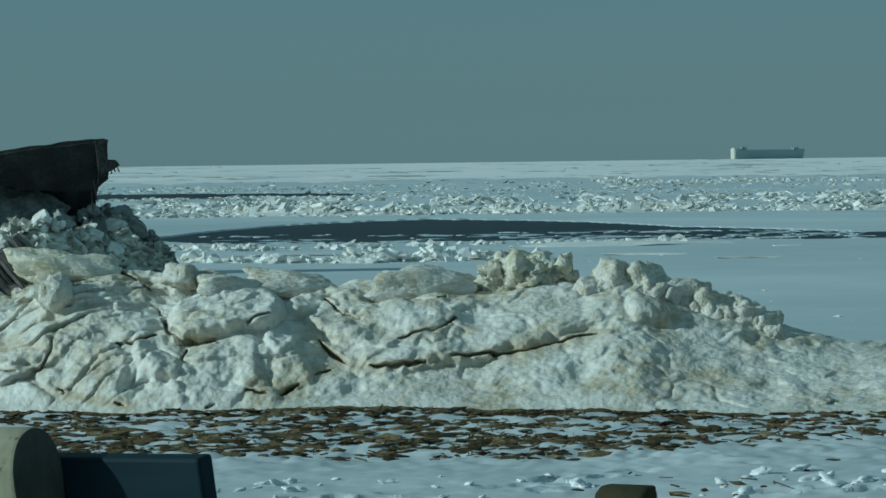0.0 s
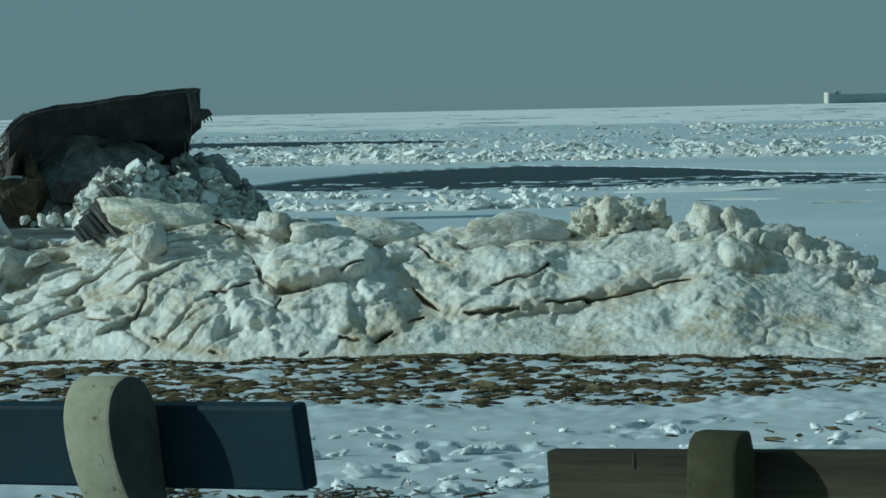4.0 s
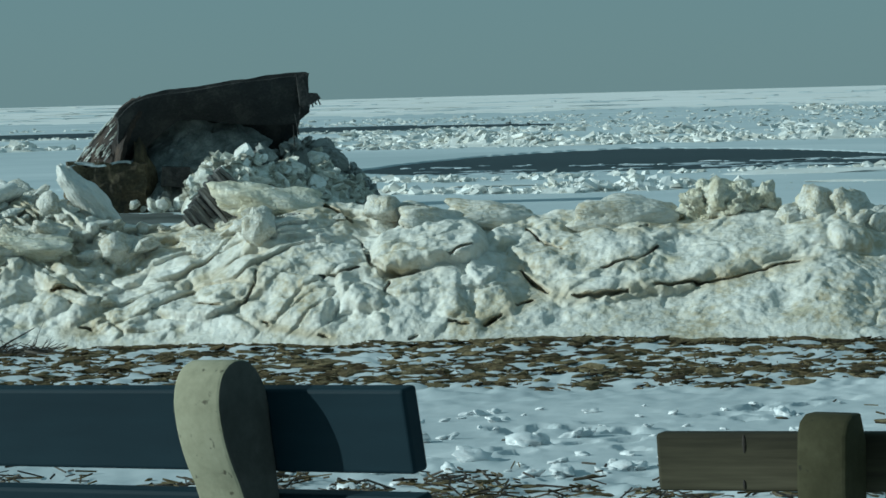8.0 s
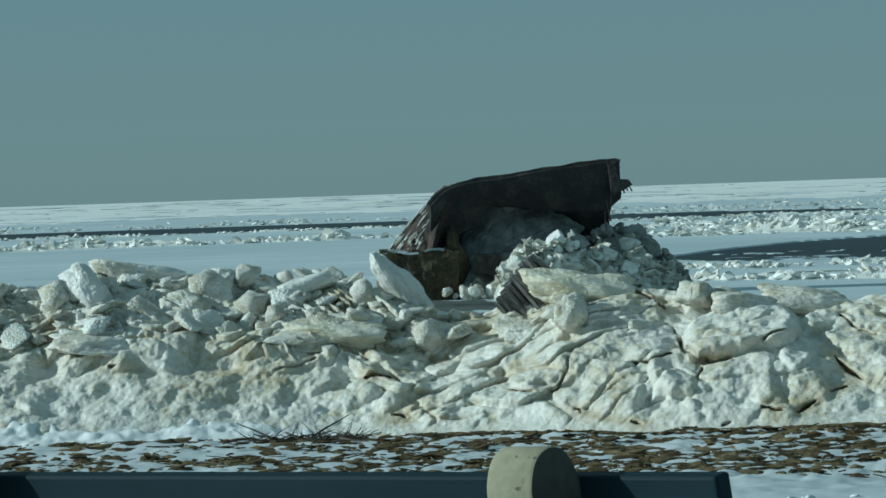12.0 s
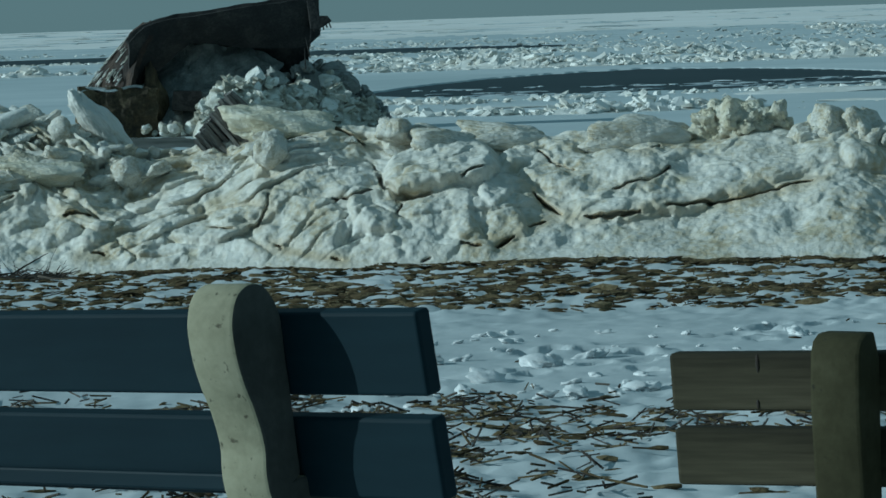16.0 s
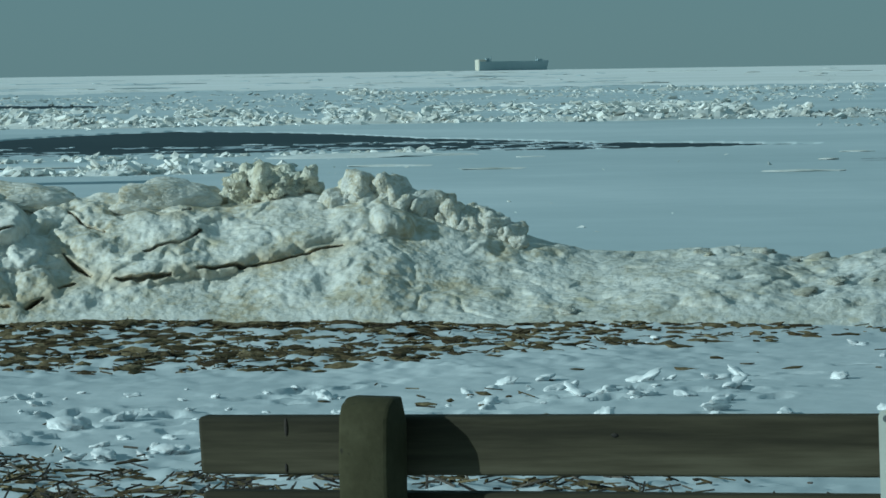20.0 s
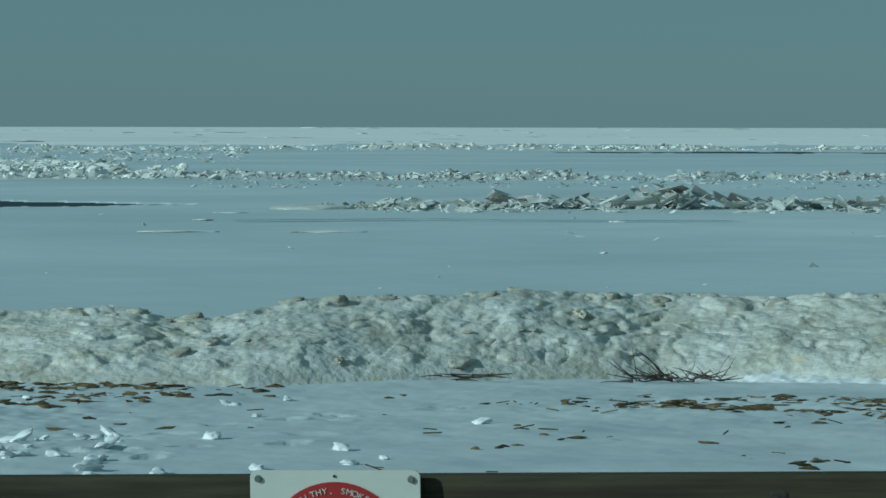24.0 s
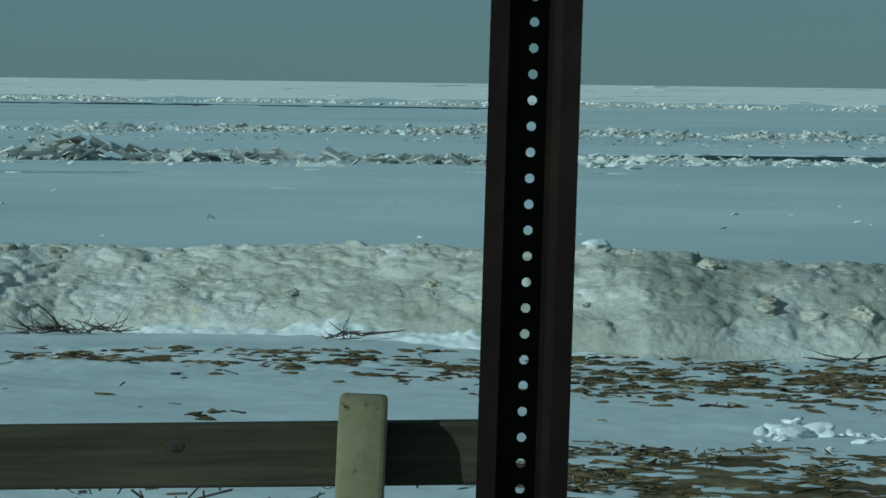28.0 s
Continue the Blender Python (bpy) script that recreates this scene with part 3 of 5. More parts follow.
def plate_relief(x, y):
    """How far the plates stand out at these angles, and where their edges run."""
    relief = np.zeros(x.shape)
    wx, wy = 0.10 * fbm(x * 1.6, y * 1.6, 1, 3, 141) + 0.016 * vnoise(x * 9, y * 9, 1, 143), 0.10 * fbm(x * 1.6, y * 1.6, 6, 3, 142) + 0.016 * vnoise(x * 9, y * 9, 5, 144)
    px, py = x + wx, y + wy
    for k, (right, down, long, tall, turn, thick) in enumerate(PLATES):
        near = np.flatnonzero((np.abs(px - right) < long + tall) & (np.abs(py - down) < long + tall))
        if not len(near):
            continue
        dx, dy = px[near] - right, -(py[near] - down)
        u, v = (dx * math.cos(turn) + dy * math.sin(turn)) / long, (-dx * math.sin(turn) + dy * math.cos(turn)) / tall
        out = (np.abs(u) ** 3.2 + np.abs(v) ** 3.2) ** (1 / 3.2)
        q = np.clip((1 - out) * tall / 0.16, 0, 1)
        top = thick * (1 - 0.28 * v + 0.22 * math.sin(k * 2.4) * u) * (1 - (1 - q) ** 3)
        relief[near] = np.maximum(relief[near], top)
    return relief


def crack_lines(x, y):
    """Depth of the cracks, 0 to 1, and the sandy stain beside them."""
    deep, stain = np.zeros(x.shape), np.zeros(x.shape)
    px, py = x + 0.022 * fbm(x * 3, y * 3, 2, 3, 151), y + 0.022 * fbm(x * 3, y * 3, 7, 3, 152)
    for course, half, sandy in CRACKS:
        near = np.flatnonzero((px > course[:, 0].min() - 0.4) & (px < course[:, 0].max() + 0.4) & (py > course[:, 1].min() - 0.4) & (py < course[:, 1].max() + 0.4))
        if not len(near):
            continue
        best, along = np.full(len(near), 9.0), np.zeros(len(near))
        for n, (a, b) in enumerate(zip(course[:-1], course[1:])):
            way = b - a
            f = np.clip(((px[near] - a[0]) * way[0] + (py[near] - a[1]) * way[1]) / way.dot(way), 0, 1)
            d = np.hypot(px[near] - a[0] - f * way[0], py[near] - a[1] - f * way[1]) * 0.46
            along = np.where(d < best, (n + f) / (len(course) - 1), along)
            best = np.minimum(best, d)
        wide = 0.62 * half * np.clip(0.62 + 1.3 * vnoise(x[near] * 2.3, y[near] * 2.3, 3, 153), 0.06, 1.5) * np.clip(np.minimum(along, 1 - along) * 9 + 0.25, 0, 1)
        deep[near] = np.maximum(deep[near], np.exp(-((best / np.maximum(wide, 0.006)) ** 3)) * np.clip((wide - 0.002) / 0.003, 0, 1))
        stain[near] = np.maximum(stain[near], 0.75 * sandy * np.exp(-((best / (0.05 + 0.03 * vnoise(x[near] * 3, y[near] * 3, 9, 154))) ** 2)))
    return deep, stain


def ridge_surface(right, s):
    """Distance, height, sand and mud of the bank at an angle and a share of the way up its front."""
    foot, top, z_top = ridge_shape(right)
    front = np.clip(s, 0, 1)
    r = np.where(s <= 1, foot + s * (top - foot), top + (s - 1) * 3.2)
    z_foot = beach(foot)
    steep = np.interp(right, [-16, 3, 5, 6.6, 8, 10, 40], [0.85, 0.85, 1.0, 1.1, 0.95, 0.75, 0.7])
    z = z_foot + (z_top - z_foot) * front**steep
    z = np.where(s > 1, z_top + (ICE - 0.25 - z_top) * np.clip(s - 1, 0, 1) ** 1.15, z)
    z = np.where(s < 0, z_foot + s * 0.9, z)
    down = np.degrees(np.arctan2(EYE - z, r))
    a, w = right * 0.46, s * np.hypot(top - foot, z_top - z_foot) * 0.75
    rough = np.interp(right, [-16, -9, -7, 5, 7.4, 9, 40], [1.0, 1.0, 1.0, 0.9, 0.8, 0.75, 0.75])
    edge = np.clip(s * 6, 0, 1) * np.clip((1.2 - s) * 5, 0.3, 1)
    hummocks = 0.05 * fbm(a * 1.1, w * 1.4, 2, 2, 44) + 0.035 * fbm(a * 2.1 + 3, w * 2.7, 1, 2, 62)
    ca, cw = a * 0.83 + w * 0.56, w * 0.83 - a * 0.56
    side = np.clip((right - 5.5) / 5, 0, 1)
    b1, _, bw = cells(a * 3.1 + 0.4 * fbm(a * 3, w * 3, 2, 2, 37), w * 3.6 + 0.4 * fbm(a * 3, w * 3, 7, 2, 38), 57)[:3]
    f1, _, fw = cells(a * 7.7, w * 8.5, 58)[:3]
    bulges = 0.062 * bw**2 * np.sqrt(np.clip(1 - (b1 / 0.62) ** 2, 0, 1)) + 0.03 * fw**2 * np.sqrt(np.clip(1 - (f1 / 0.6) ** 2, 0, 1))  # rounded lumps frozen into the bank
    lumps = np.interp(right, [-9, -2, 0.5, 7, 9], [0.04, 0.035, 0.025, 0.021, 0]) * fbm(ca * 4.3, cw * 4.9, 3, 4, 64, 0.55) + 0.014 * side * fbm(a * 7.3, w * 7.3, 3, 3, 68, 0.5) + side * bulges - 0.03 * np.clip(np.abs(fbm(ca * 2.6, cw * 3.1, 5, 3, 69)) * -5 + 1, 0, 1) * np.clip(2 * vnoise(a * 0.9, w * 1.3, 2, 70) + 0.4, 0, 1)
    pits = 0.05 * np.clip(fbm(a * 3.4, w * 4.2, 8, 3, 161) - 0.42, 0, 1)
    out = edge * (rough * hummocks + lumps - pits)
    plates_out = np.where(s < 1.05, plate_relief(right, down), 0) * np.clip(s * 12, 0, 1)
    # small broken plates where no large one lies
    wx, wy = 0.35 * fbm(a * 1.6, w * 1.6, 0, 2, 41), 0.35 * fbm(a * 1.6, w * 1.6, 5, 2, 42)
    lie = np.radians(np.interp(right, [-16, -10, -8, -5, -3.5, 0, 3], [5, 8, 22, 22, 12, 16, 8]))  # the plates rise to the right
    ga, gw = a * np.cos(lie) + w * np.sin(lie), w * np.cos(lie) - a * np.sin(lie)
    e1, e2, which, ex, ey = cells(ga * 1.7 + wx, gw * 4.6 + wy, 53)
    small = (0.03 + 0.07 * which + 0.09 * (np.cos(which * 40) * ex + np.sin(which * 40) * ey)) * (1 - (1 - np.clip((e2 - e1) / 0.22, 0, 1)) ** 2)
    shingled = np.clip((-3.6 - right) / 1.2, 0, 1)  # the plates lie over one another like shingles
    small = small * (1 + 0.15 * shingled) + shingled * 0.075 * np.clip(0.35 - ey, 0, 1) * np.clip((e2 - e1) / 0.1, 0, 1)
    g1, g2, gn, gx, gy = cells(ga * 3.7 + 2 * wx, gw * 8.1 + 2 * wy, 59)
    small = small * (1 - 0.25 * shingled) + shingled * (0.1 * gn + 0.1 * (np.cos(gn * 30) * gx - np.abs(np.sin(gn * 30)) * gy)) * np.clip((g2 - g1) / 0.12, 0, 1) * np.clip(1.5 * fbm(a * 1.1, w * 1.5, 4, 2, 60) + 0.6, 0, 1)
    broken = np.interp(right, [-16, -9.5, -8.5, -1.5, 0, 6.8, 7.4], [0.9, 0.9, 1.0, 0.8, 0.5, 0.35, 0.0])
    calm = np.interp(right, [-16, -9, -7.5, -1.6, -0.6, 4, 5, 7, 7.5], [0.42, 0.36, 0.0, 0.0, 0.42, 0.5, 0.6, 0.6, 1])
    broken = broken * np.clip((s - calm - 0.05 * vnoise(a * 1.5, w, 3, 40)) * 9, 0.08, 1)
    out = out + edge * np.maximum(plates_out * (1 - 0.35 * shingled) + (0.4 + 0.25 * shingled) * broken * small, 1.1 * broken * small)
    deep, stain = crack_lines(right, down)
    deep = np.where(s < 1.0, deep, 0)
    z = z + np.where(s < 1.2, 0.5, 0.85) * out - 0.03 * deep
    r = r - 0.8 * out * (s < 1.2) + 0.2 * deep
    dirty = np.interp(right, [8, 22.5, 26.5, 40], [0, 0.1, 0.75, 0.8]) * np.clip(0.8 + 0.7 * fbm(a * 1.2, w * 2, 3, 3, 165), 0, 1.3)
    between = 0.6 * shingled * broken * np.exp(-(((e2 - e1) / 0.13) ** 2)) * np.clip(0.3 + 2.2 * fbm(a * 1.7, w * 2.2, 5, 3, 167), 0, 1)
    return r, z, np.where(s < 1, np.maximum(stain, between), 0), np.where(s < 1, np.clip(dirty, 0, 1), 0)


def ridge_height(right, s):
    return ridge_surface(right, s)[:2]


ridge = thing("ice_ridge", "long shore ridge of dirty white piled ice with cracks and sandy stains", "ice ridge", kind="structure")
rt, rs = np.meshgrid(np.r_[np.arange(-16, 8, 0.026), np.arange(8, 37, 0.045)], np.r_[np.arange(-0.12, 1.12, 0.0058), 1.12:2.0:14j], indexing="ij")
rr, rz, stained, muddy = ridge_surface(rt.ravel(), rs.ravel())
ii, jj = np.meshgrid(np.arange(rt.shape[0] - 1), np.arange(rt.shape[1] - 1), indexing="ij")
kk = ii * rt.shape[1] + jj
bank = put("bank", raw_mesh("bank", polar(rt.ravel(), rr, rz), np.stack([kk, kk + 1, kk + rt.shape[1] + 1, kk + rt.shape[1]], -1).reshape(-1, 4), [M_RIDGE], True), ridge)
bank.data.attributes.new("bank_share", "FLOAT", "POINT").data.foreach_set("value", np.clip(0.5 + 0.22 * (rt + 2.5 * fbm(rt * 0.9, rs * 2, 0, 4, 71) - 8.3), 0, 1).astype(np.float32).ravel())
bank.data.attributes.new("sand_stain", "FLOAT", "POINT").data.foreach_set("value", stained.astype(np.float32))
bank.data.attributes.new("mud_stain", "FLOAT", "POINT").data.foreach_set("value", muddy.astype(np.float32))


def snow_drift(start, end, turn, tall, seed):
    """Clean snow blown against the foot of the bank."""
    a, f = np.meshgrid(np.arange(start, end, 0.05), np.linspace(0, 1, 30), indexing="ij")
    high = np.interp(a, turn, tall) * (1 + 0.25 * fbm(a * 1.4, f * 0.5, 0, 3, seed))
    r = foot_of_ridge(a) - 0.5 + 0.95 * f - 0.05 * fbm(a * 3, f * 5, 4, 3, seed + 4)
    z = beach(r) - 0.04 + high * np.clip(f * 1.2, 0, 1) ** 0.8 + 0.03 * fbm(a * 4, f * 6, 2, 3, seed + 2) * f + 0.018 * fbm(a * 13, f * 11, 2, 3, seed + 3) * f
    k = np.arange(a.shape[0] - 1)[:, None] * 30 + np.arange(29)[None, :]
    put("snow_drift", raw_mesh("snow_drift", polar(a, r, z).reshape(-1, 3), np.stack([k, k + 1, k + 31, k + 30], -1).reshape(-1, 4), M_CLOD, True), ridge, label="clean white snow drifted against the foot")


snow_drift(20.6, 30.5, [20.6, 22, 23.5, 24.6, 27, 28.2, 30.5], [0.0, 0.11, 0.12, 0.16, 0.16, 0.07, 0.0], 191)
snow_drift(-16, -7.2, [-16, -12.5, -10.4, -9, -7.2], [0.27, 0.2, 0.17, 0.1, 0.0], 195)

CHUNKS = [raw_mesh("ice_block", *chunk(100 + k, 3, 10, 14, 0.28, 0.0), M_RIDGE if k % 2 else M_BLOCK, True) for k in range(8)]
SLABS = [raw_mesh("ice_slab", chunk(140 + k, 3, 7, 18, 0.2, 0.0)[0] * (1, 0.75, 0.36), BALLS[3][1], M_RIDGE if k in (1, 3) else M_BLOCK, True) for k in range(5)]
LUMPS = [raw_mesh("ice_lump", *chunk(170 + k, 4, 8, 9, 0.26, 0.1), M_RIDGE, True) for k in range(6)]
DIRTY = [raw_mesh("ice_lump", *chunk(180 + k, 3, 8, 7, 0.5, 0.25), M_DIRT, True) for k in range(3)]
TANS = [raw_mesh("sandy_lump", *chunk(190 + k, 4, 8, 6, 0.62, 0.25), M_TAN, True) for k in range(4)]


def lay_block(name, me, right, s, size, tilt=(0, 0, 0), sink=0.3, label=""):
    r, z = ridge_height(np.array([float(right)]), np.array([float(s)]))
    w = size if isinstance(size, tuple) else (size, size, size)
    at = polar(right, r[0], z[0] + w[2] * (0.5 - sink))
    m = pose(*at, *tilt) @ Matrix.Diagonal((*w, 1))
    return put(name, me, ridge, m, label)


BIG_SLABS = [raw_mesh("ice_slab", chunk(260 + k, 4, 9, 12, 0.3, 0.0)[0] * (1, 1, 0.45), BALLS[4][1], M_RIDGE, True) for k in range(6)]
SLAB_ROWS = [  # right angle, share of the way up, width, depth, thickness, turn
    (-5.9, 0.7, 0.6, 0.5, 0.35, -20),
    (-9.2, 0.58, 0.9, 0.5, 0.35, -6), (-13.0, 0.52, 0.9, 0.5, 0.4, 12),
]
for k, (right, s, wide, deep, thick, turn) in enumerate(SLAB_ROWS):
    lay_block("ice_slab", BIG_SLABS[k % 6], right, s, (wide, deep, thick), (16 + 5 * math.sin(k * 1.9), 5 * math.cos(k * 2.3), turn - right), 0.55)


rng = np.random.RandomState(11)
for k in range(270):  # the jumble at the far left
    right, s = rng.uniform(-15.6, -7.0), rng.uniform(0.5, 1.12) ** 0.8
    big = 0.08 + 0.25 * rng.rand() ** 1.9
    slab = rng.rand() < 0.45
    lay_block("ice_block", (SLABS if slab else CHUNKS)[rng.randint(5)], right, s, (big * rng.uniform(0.9, 1.5), big, big * rng.uniform(0.6, 1.0)),
              (rng.uniform(-30, 30), rng.uniform(-30, 30), rng.uniform(0, 360)), 0.45)
for k in range(12):  # knobs over the broken middle
    right, s = rng.uniform(-7.2, -1.5), rng.uniform(0.5, 1.0) ** 0.7
    big = rng.uniform(0.09, 0.2)
    lay_block("ice_lump", (LUMPS + CHUNKS)[rng.randint(14)], right, s, (big * rng.uniform(1, 1.7), big, big * rng.uniform(0.5, 0.9)),
              (rng.uniform(-25, 25), rng.uniform(-25, 25), rng.uniform(0, 360)), 0.5)
for k in range(36):  # small bits on the low bank
    right, s = rng.uniform(7.5, 35), rng.uniform(0.1, 1.0)
    big = rng.uniform(0.06, 0.2)
    lay_block("ice_lump", (DIRTY + TANS[:1])[rng.randint(4)], right, s, (big * 1.4, big, big * 0.6), (0, 0, rng.uniform(0, 360)), 0.62)
for k in range(60):  # dirty caps along the low crest
    right, big = rng.uniform(10, 36), rng.uniform(0.07, 0.17)
    lay_block("dirty_cap", DIRTY[k % 3], right, rng.uniform(0.9, 1.03), (big * 1.7, big, big * 0.85), (rng.uniform(-10, 10), rng.uniform(-15, 15), rng.uniform(-30, 30) - right), 0.9)
# pieces that stand out
HUMPS = [raw_mesh("ice_hump", *chunk(620 + k, 4, 9, 10, 0.2, 0.05), M_RIDGE, True) for k in range(4)]
SANDY = raw_mesh("sandy_slab", chunk(285, 4, 8, 8, 0.3, 0.15)[0] * (1, 1, 0.7), BALLS[4][1], M_TAN, True)
LEANING = raw_mesh("leaning_slab", *chunk(522, 4, 4, 9, 0.3, 0.0), M_BLOCK, True)
lay_block("leaning_slab", LEANING, -7.95, 0.95, (0.23, 0.34, 0.7), (6, -36, 12), 0.32, "tall slab of pale ice leaning on edge")
lay_block("ice_slab", SLABS[0], -12.4, 0.96, (0.85, 0.5, 0.6), (0, 12, 8), 0.4, "thick pale ice slab lying on the crest")
lay_block("ice_slab", SLABS[2], -13.2, 0.8, (0.5, 0.4, 0.7), (20, 50, -20), 0.35)
lay_block("snow_cap", raw_mesh("snow_cap", *chunk(530, 3, 8, 8, 0.3, 0.2), M_CLOD, True), 29.1, 1.0, (0.24, 0.2, 0.12), (0, 5, 20), 0.35, "small cap of clean white snow")
lay_block("sandy_slab", SANDY, -9.1, 0.52, (0.9, 0.4, 0.34), (-5, 5, -8), 0.35)
lay_block("ice_slab", SLABS[4], -9.6, 0.85, (0.6, 0.4, 0.45), (-15, -18, 20), 0.35)
lay_block("sandy_slab", SANDY, -5.0, 0.9, (0.98, 0.5, 0.5), (0, 9, 0), 0.52, "broad hump of sandy yellow ice")
lay_block("snow_cap", BIG_SLABS[3], -5.0, 0.97, (0.8, 0.4, 0.36), (0, 9, 0), 0.45)
for k, (right, s, big) in enumerate(((2.3, 0.98, 0.26), (2.5, 1.03, 0.34), (2.72, 1.05, 0.42), (2.75, 0.98, 0.3), (2.95, 1.04, 0.3), (3.2, 1.06, 0.26), (3.45, 1.04, 0.27), (3.05, 0.97, 0.24), (2.6, 1.0, 0.2), (3.3, 1.0, 0.16))):
    lay_block("sandy_lump", TANS[k % 4], right, s, (big * 1.15, big, big), (20 * math.sin(k), 15 * math.cos(k), 70 * k), 0.2, "brown sand-stained clump of rough ice")
lay_block("ice_hump", HUMPS[0], 1.05, 0.94, (0.95, 0.5, 0.36), (8, 3, 6), 0.68, "rounded hump of sand-stained ice")
lay_block("ice_hump", HUMPS[1], -1.0, 0.96, (0.85, 0.45, 0.28), (0, 4, 10), 0.66)
lay_block("ice_knob", HUMPS[2], -5.1, 0.62, (0.3, 0.28, 0.32), (0, 0, 30), 0.4, "upright knob of grey ice")
lay_block("ice_knob", HUMPS[3], -2.15, 0.86, (0.58, 0.4, 0.27), (0, 10, 15), 0.55)
lay_block("ice_knob", HUMPS[0], -2.95, 0.93, (0.42, 0.3, 0.22), (0, 5, 80), 0.52)
rng = np.random.RandomState(23)
for k in range(26):  # boulders of ice along the falling end of the crest, two deep
    f, row = (k % 13) / 12, k // 13
    big = (0.34 - 0.06 * f) * rng.uniform(0.8, 1.2) * (0.62 if row else 1.0)
    lay_block("ice_lump", (TANS if k in (1, 3, 15) else LUMPS)[k % 4], 3.95 + 2.95 * f + (0.12 if row else 0.0), (0.9 if row else 0.95) + 0.02 * rng.normal(), (big * rng.uniform(1.0, 1.35), big * 0.9, big * 0.95),
              (rng.uniform(-20, 20), 8 + rng.uniform(-15, 15), rng.uniform(0, 360)), 0.74 - 0.2 * f)

# ---- benches, sign and post on the near edge of the beach ----
ROW = 24  # the post faces this far to the right


def on_row(s, d, z=0.0, turn=ROW):
    a = radians(turn)
    return (s * math.cos(a) + d * math.sin(a), -s * math.sin(a) + d * math.cos(a), z)


ROUND_END = [(-0.105, 0.56), (-0.135, 0.64), (-0.17, 0.70), (-0.195, 0.76), (-0.207, 0.82), (-0.204, 0.855), (-0.192, 0.885), (-0.17, 0.908), (-0.14, 0.921), (-0.11, 0.924), (-0.075, 0.918), (-0.045, 0.9), (-0.018, 0.868), (-0.002, 0.83), (0.005, 0.76), (0.02, 0.66),
             (0.04, 0.5), (0.06, 0.44), (0.4, 0.42), (0.43, 0.36), (0.36, 0.2), (0.4, 0.0), (-0.02, 0.0), (0.0, 0.2), (-0.08, 0.42)]
SQUARE_END = [(-0.105, 0.5), (-0.125, 0.7), (-0.12, 0.82), (-0.105, 0.845), (-0.075, 0.858), (-0.03, 0.858), (-0.001, 0.80), (-0.001, 0.5), (0.02, 0.44), (0.38, 0.42), (0.42, 0.36), (0.36, 0.2), (0.4, 0.0), (-0.02, 0.0), (0.0, 0.2), (-0.08, 0.42)]


def bench(label, turn, left, right, d, lift, ends, slats, thick, wood, tilt, back, knots=(), seat_z=0.4):
    """ends: (s, width, outline, material, lean); slats: (top, bottom) over the ground at the middle."""
    mid = (left + right) / 2
    ob = thing("bench", label, "bench", "benches along the beach", m=pose(*on_row(mid - 0.75 * math.sin(radians(tilt)), d, lift, turn), 0, tilt, -turn))
    for s, wide, outline, mat, lean in ends:
        bm = extrude_profile(outline, wide, "x", 0.008)
        end = part("concrete_end", bm, mat, ob, m=pose(s - mid - 0.75 * math.sin(radians(lean)), 0, 0, 0, lean, 0), label="cast concrete bench end")
        for face in end.data.polygons:
            face.use_smooth = abs(face.normal.x) < 0.3
        if mat is M_CONC_PALE:  # shade on the broad side faces put into a darker concrete
            end.data.materials.append(M_CONC_SHADED)
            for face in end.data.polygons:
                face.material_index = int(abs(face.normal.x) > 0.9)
    for top, bottom in slats:
        board = part("back_slat", box((right - left, thick, top - bottom), (0, thick / 2, 0), 0.009, 3), wood, ob,
                     m=pose(0, (0.76 - (top + bottom) / 2) * math.tan(radians(back)), (top + bottom) / 2, back, 0, 0))
        if top == slats[0][0]:
            for ks, kz, kr, ratio in knots:
                bm = bmesh.new()
                bmesh.ops.create_icosphere(bm, subdivisions=2, radius=1)
                for v in bm.verts:
                    v.co = Vector((ks - mid + v.co.x * kr, v.co.y * 0.003, kz - (top + bottom) / 2 + v.co.z * kr * ratio))
                part("knot", bm, M_KNOT, board, "dark wood knot")
    span = ends[1][0] - ends[0][0]
    for y in (0.1, 0.26, 0.40):
        part("seat_slat", box((span, 0.13, 0.04), ((ends[0][0] + ends[1][0]) / 2 - mid, y, seat_z + 0.02), 0.006), wood, ob)
    return ob


def rounded(outline, fine=4):
    """The outline with its bends drawn finer."""
    n, out = len(outline), []
    for k in range(n):
        p = [Vector(outline[(k + o) % n]) for o in (-1, 0, 1, 2)]
        for q in range(fine):
            t = q / fine
            out.append(tuple(0.5 * (2 * p[1] + (p[2] - p[0]) * t + (2 * p[0] - 5 * p[1] + 4 * p[2] - p[3]) * t**2 + (3 * p[1] - p[0] - 3 * p[2] + p[3]) * t**3)))
    return out


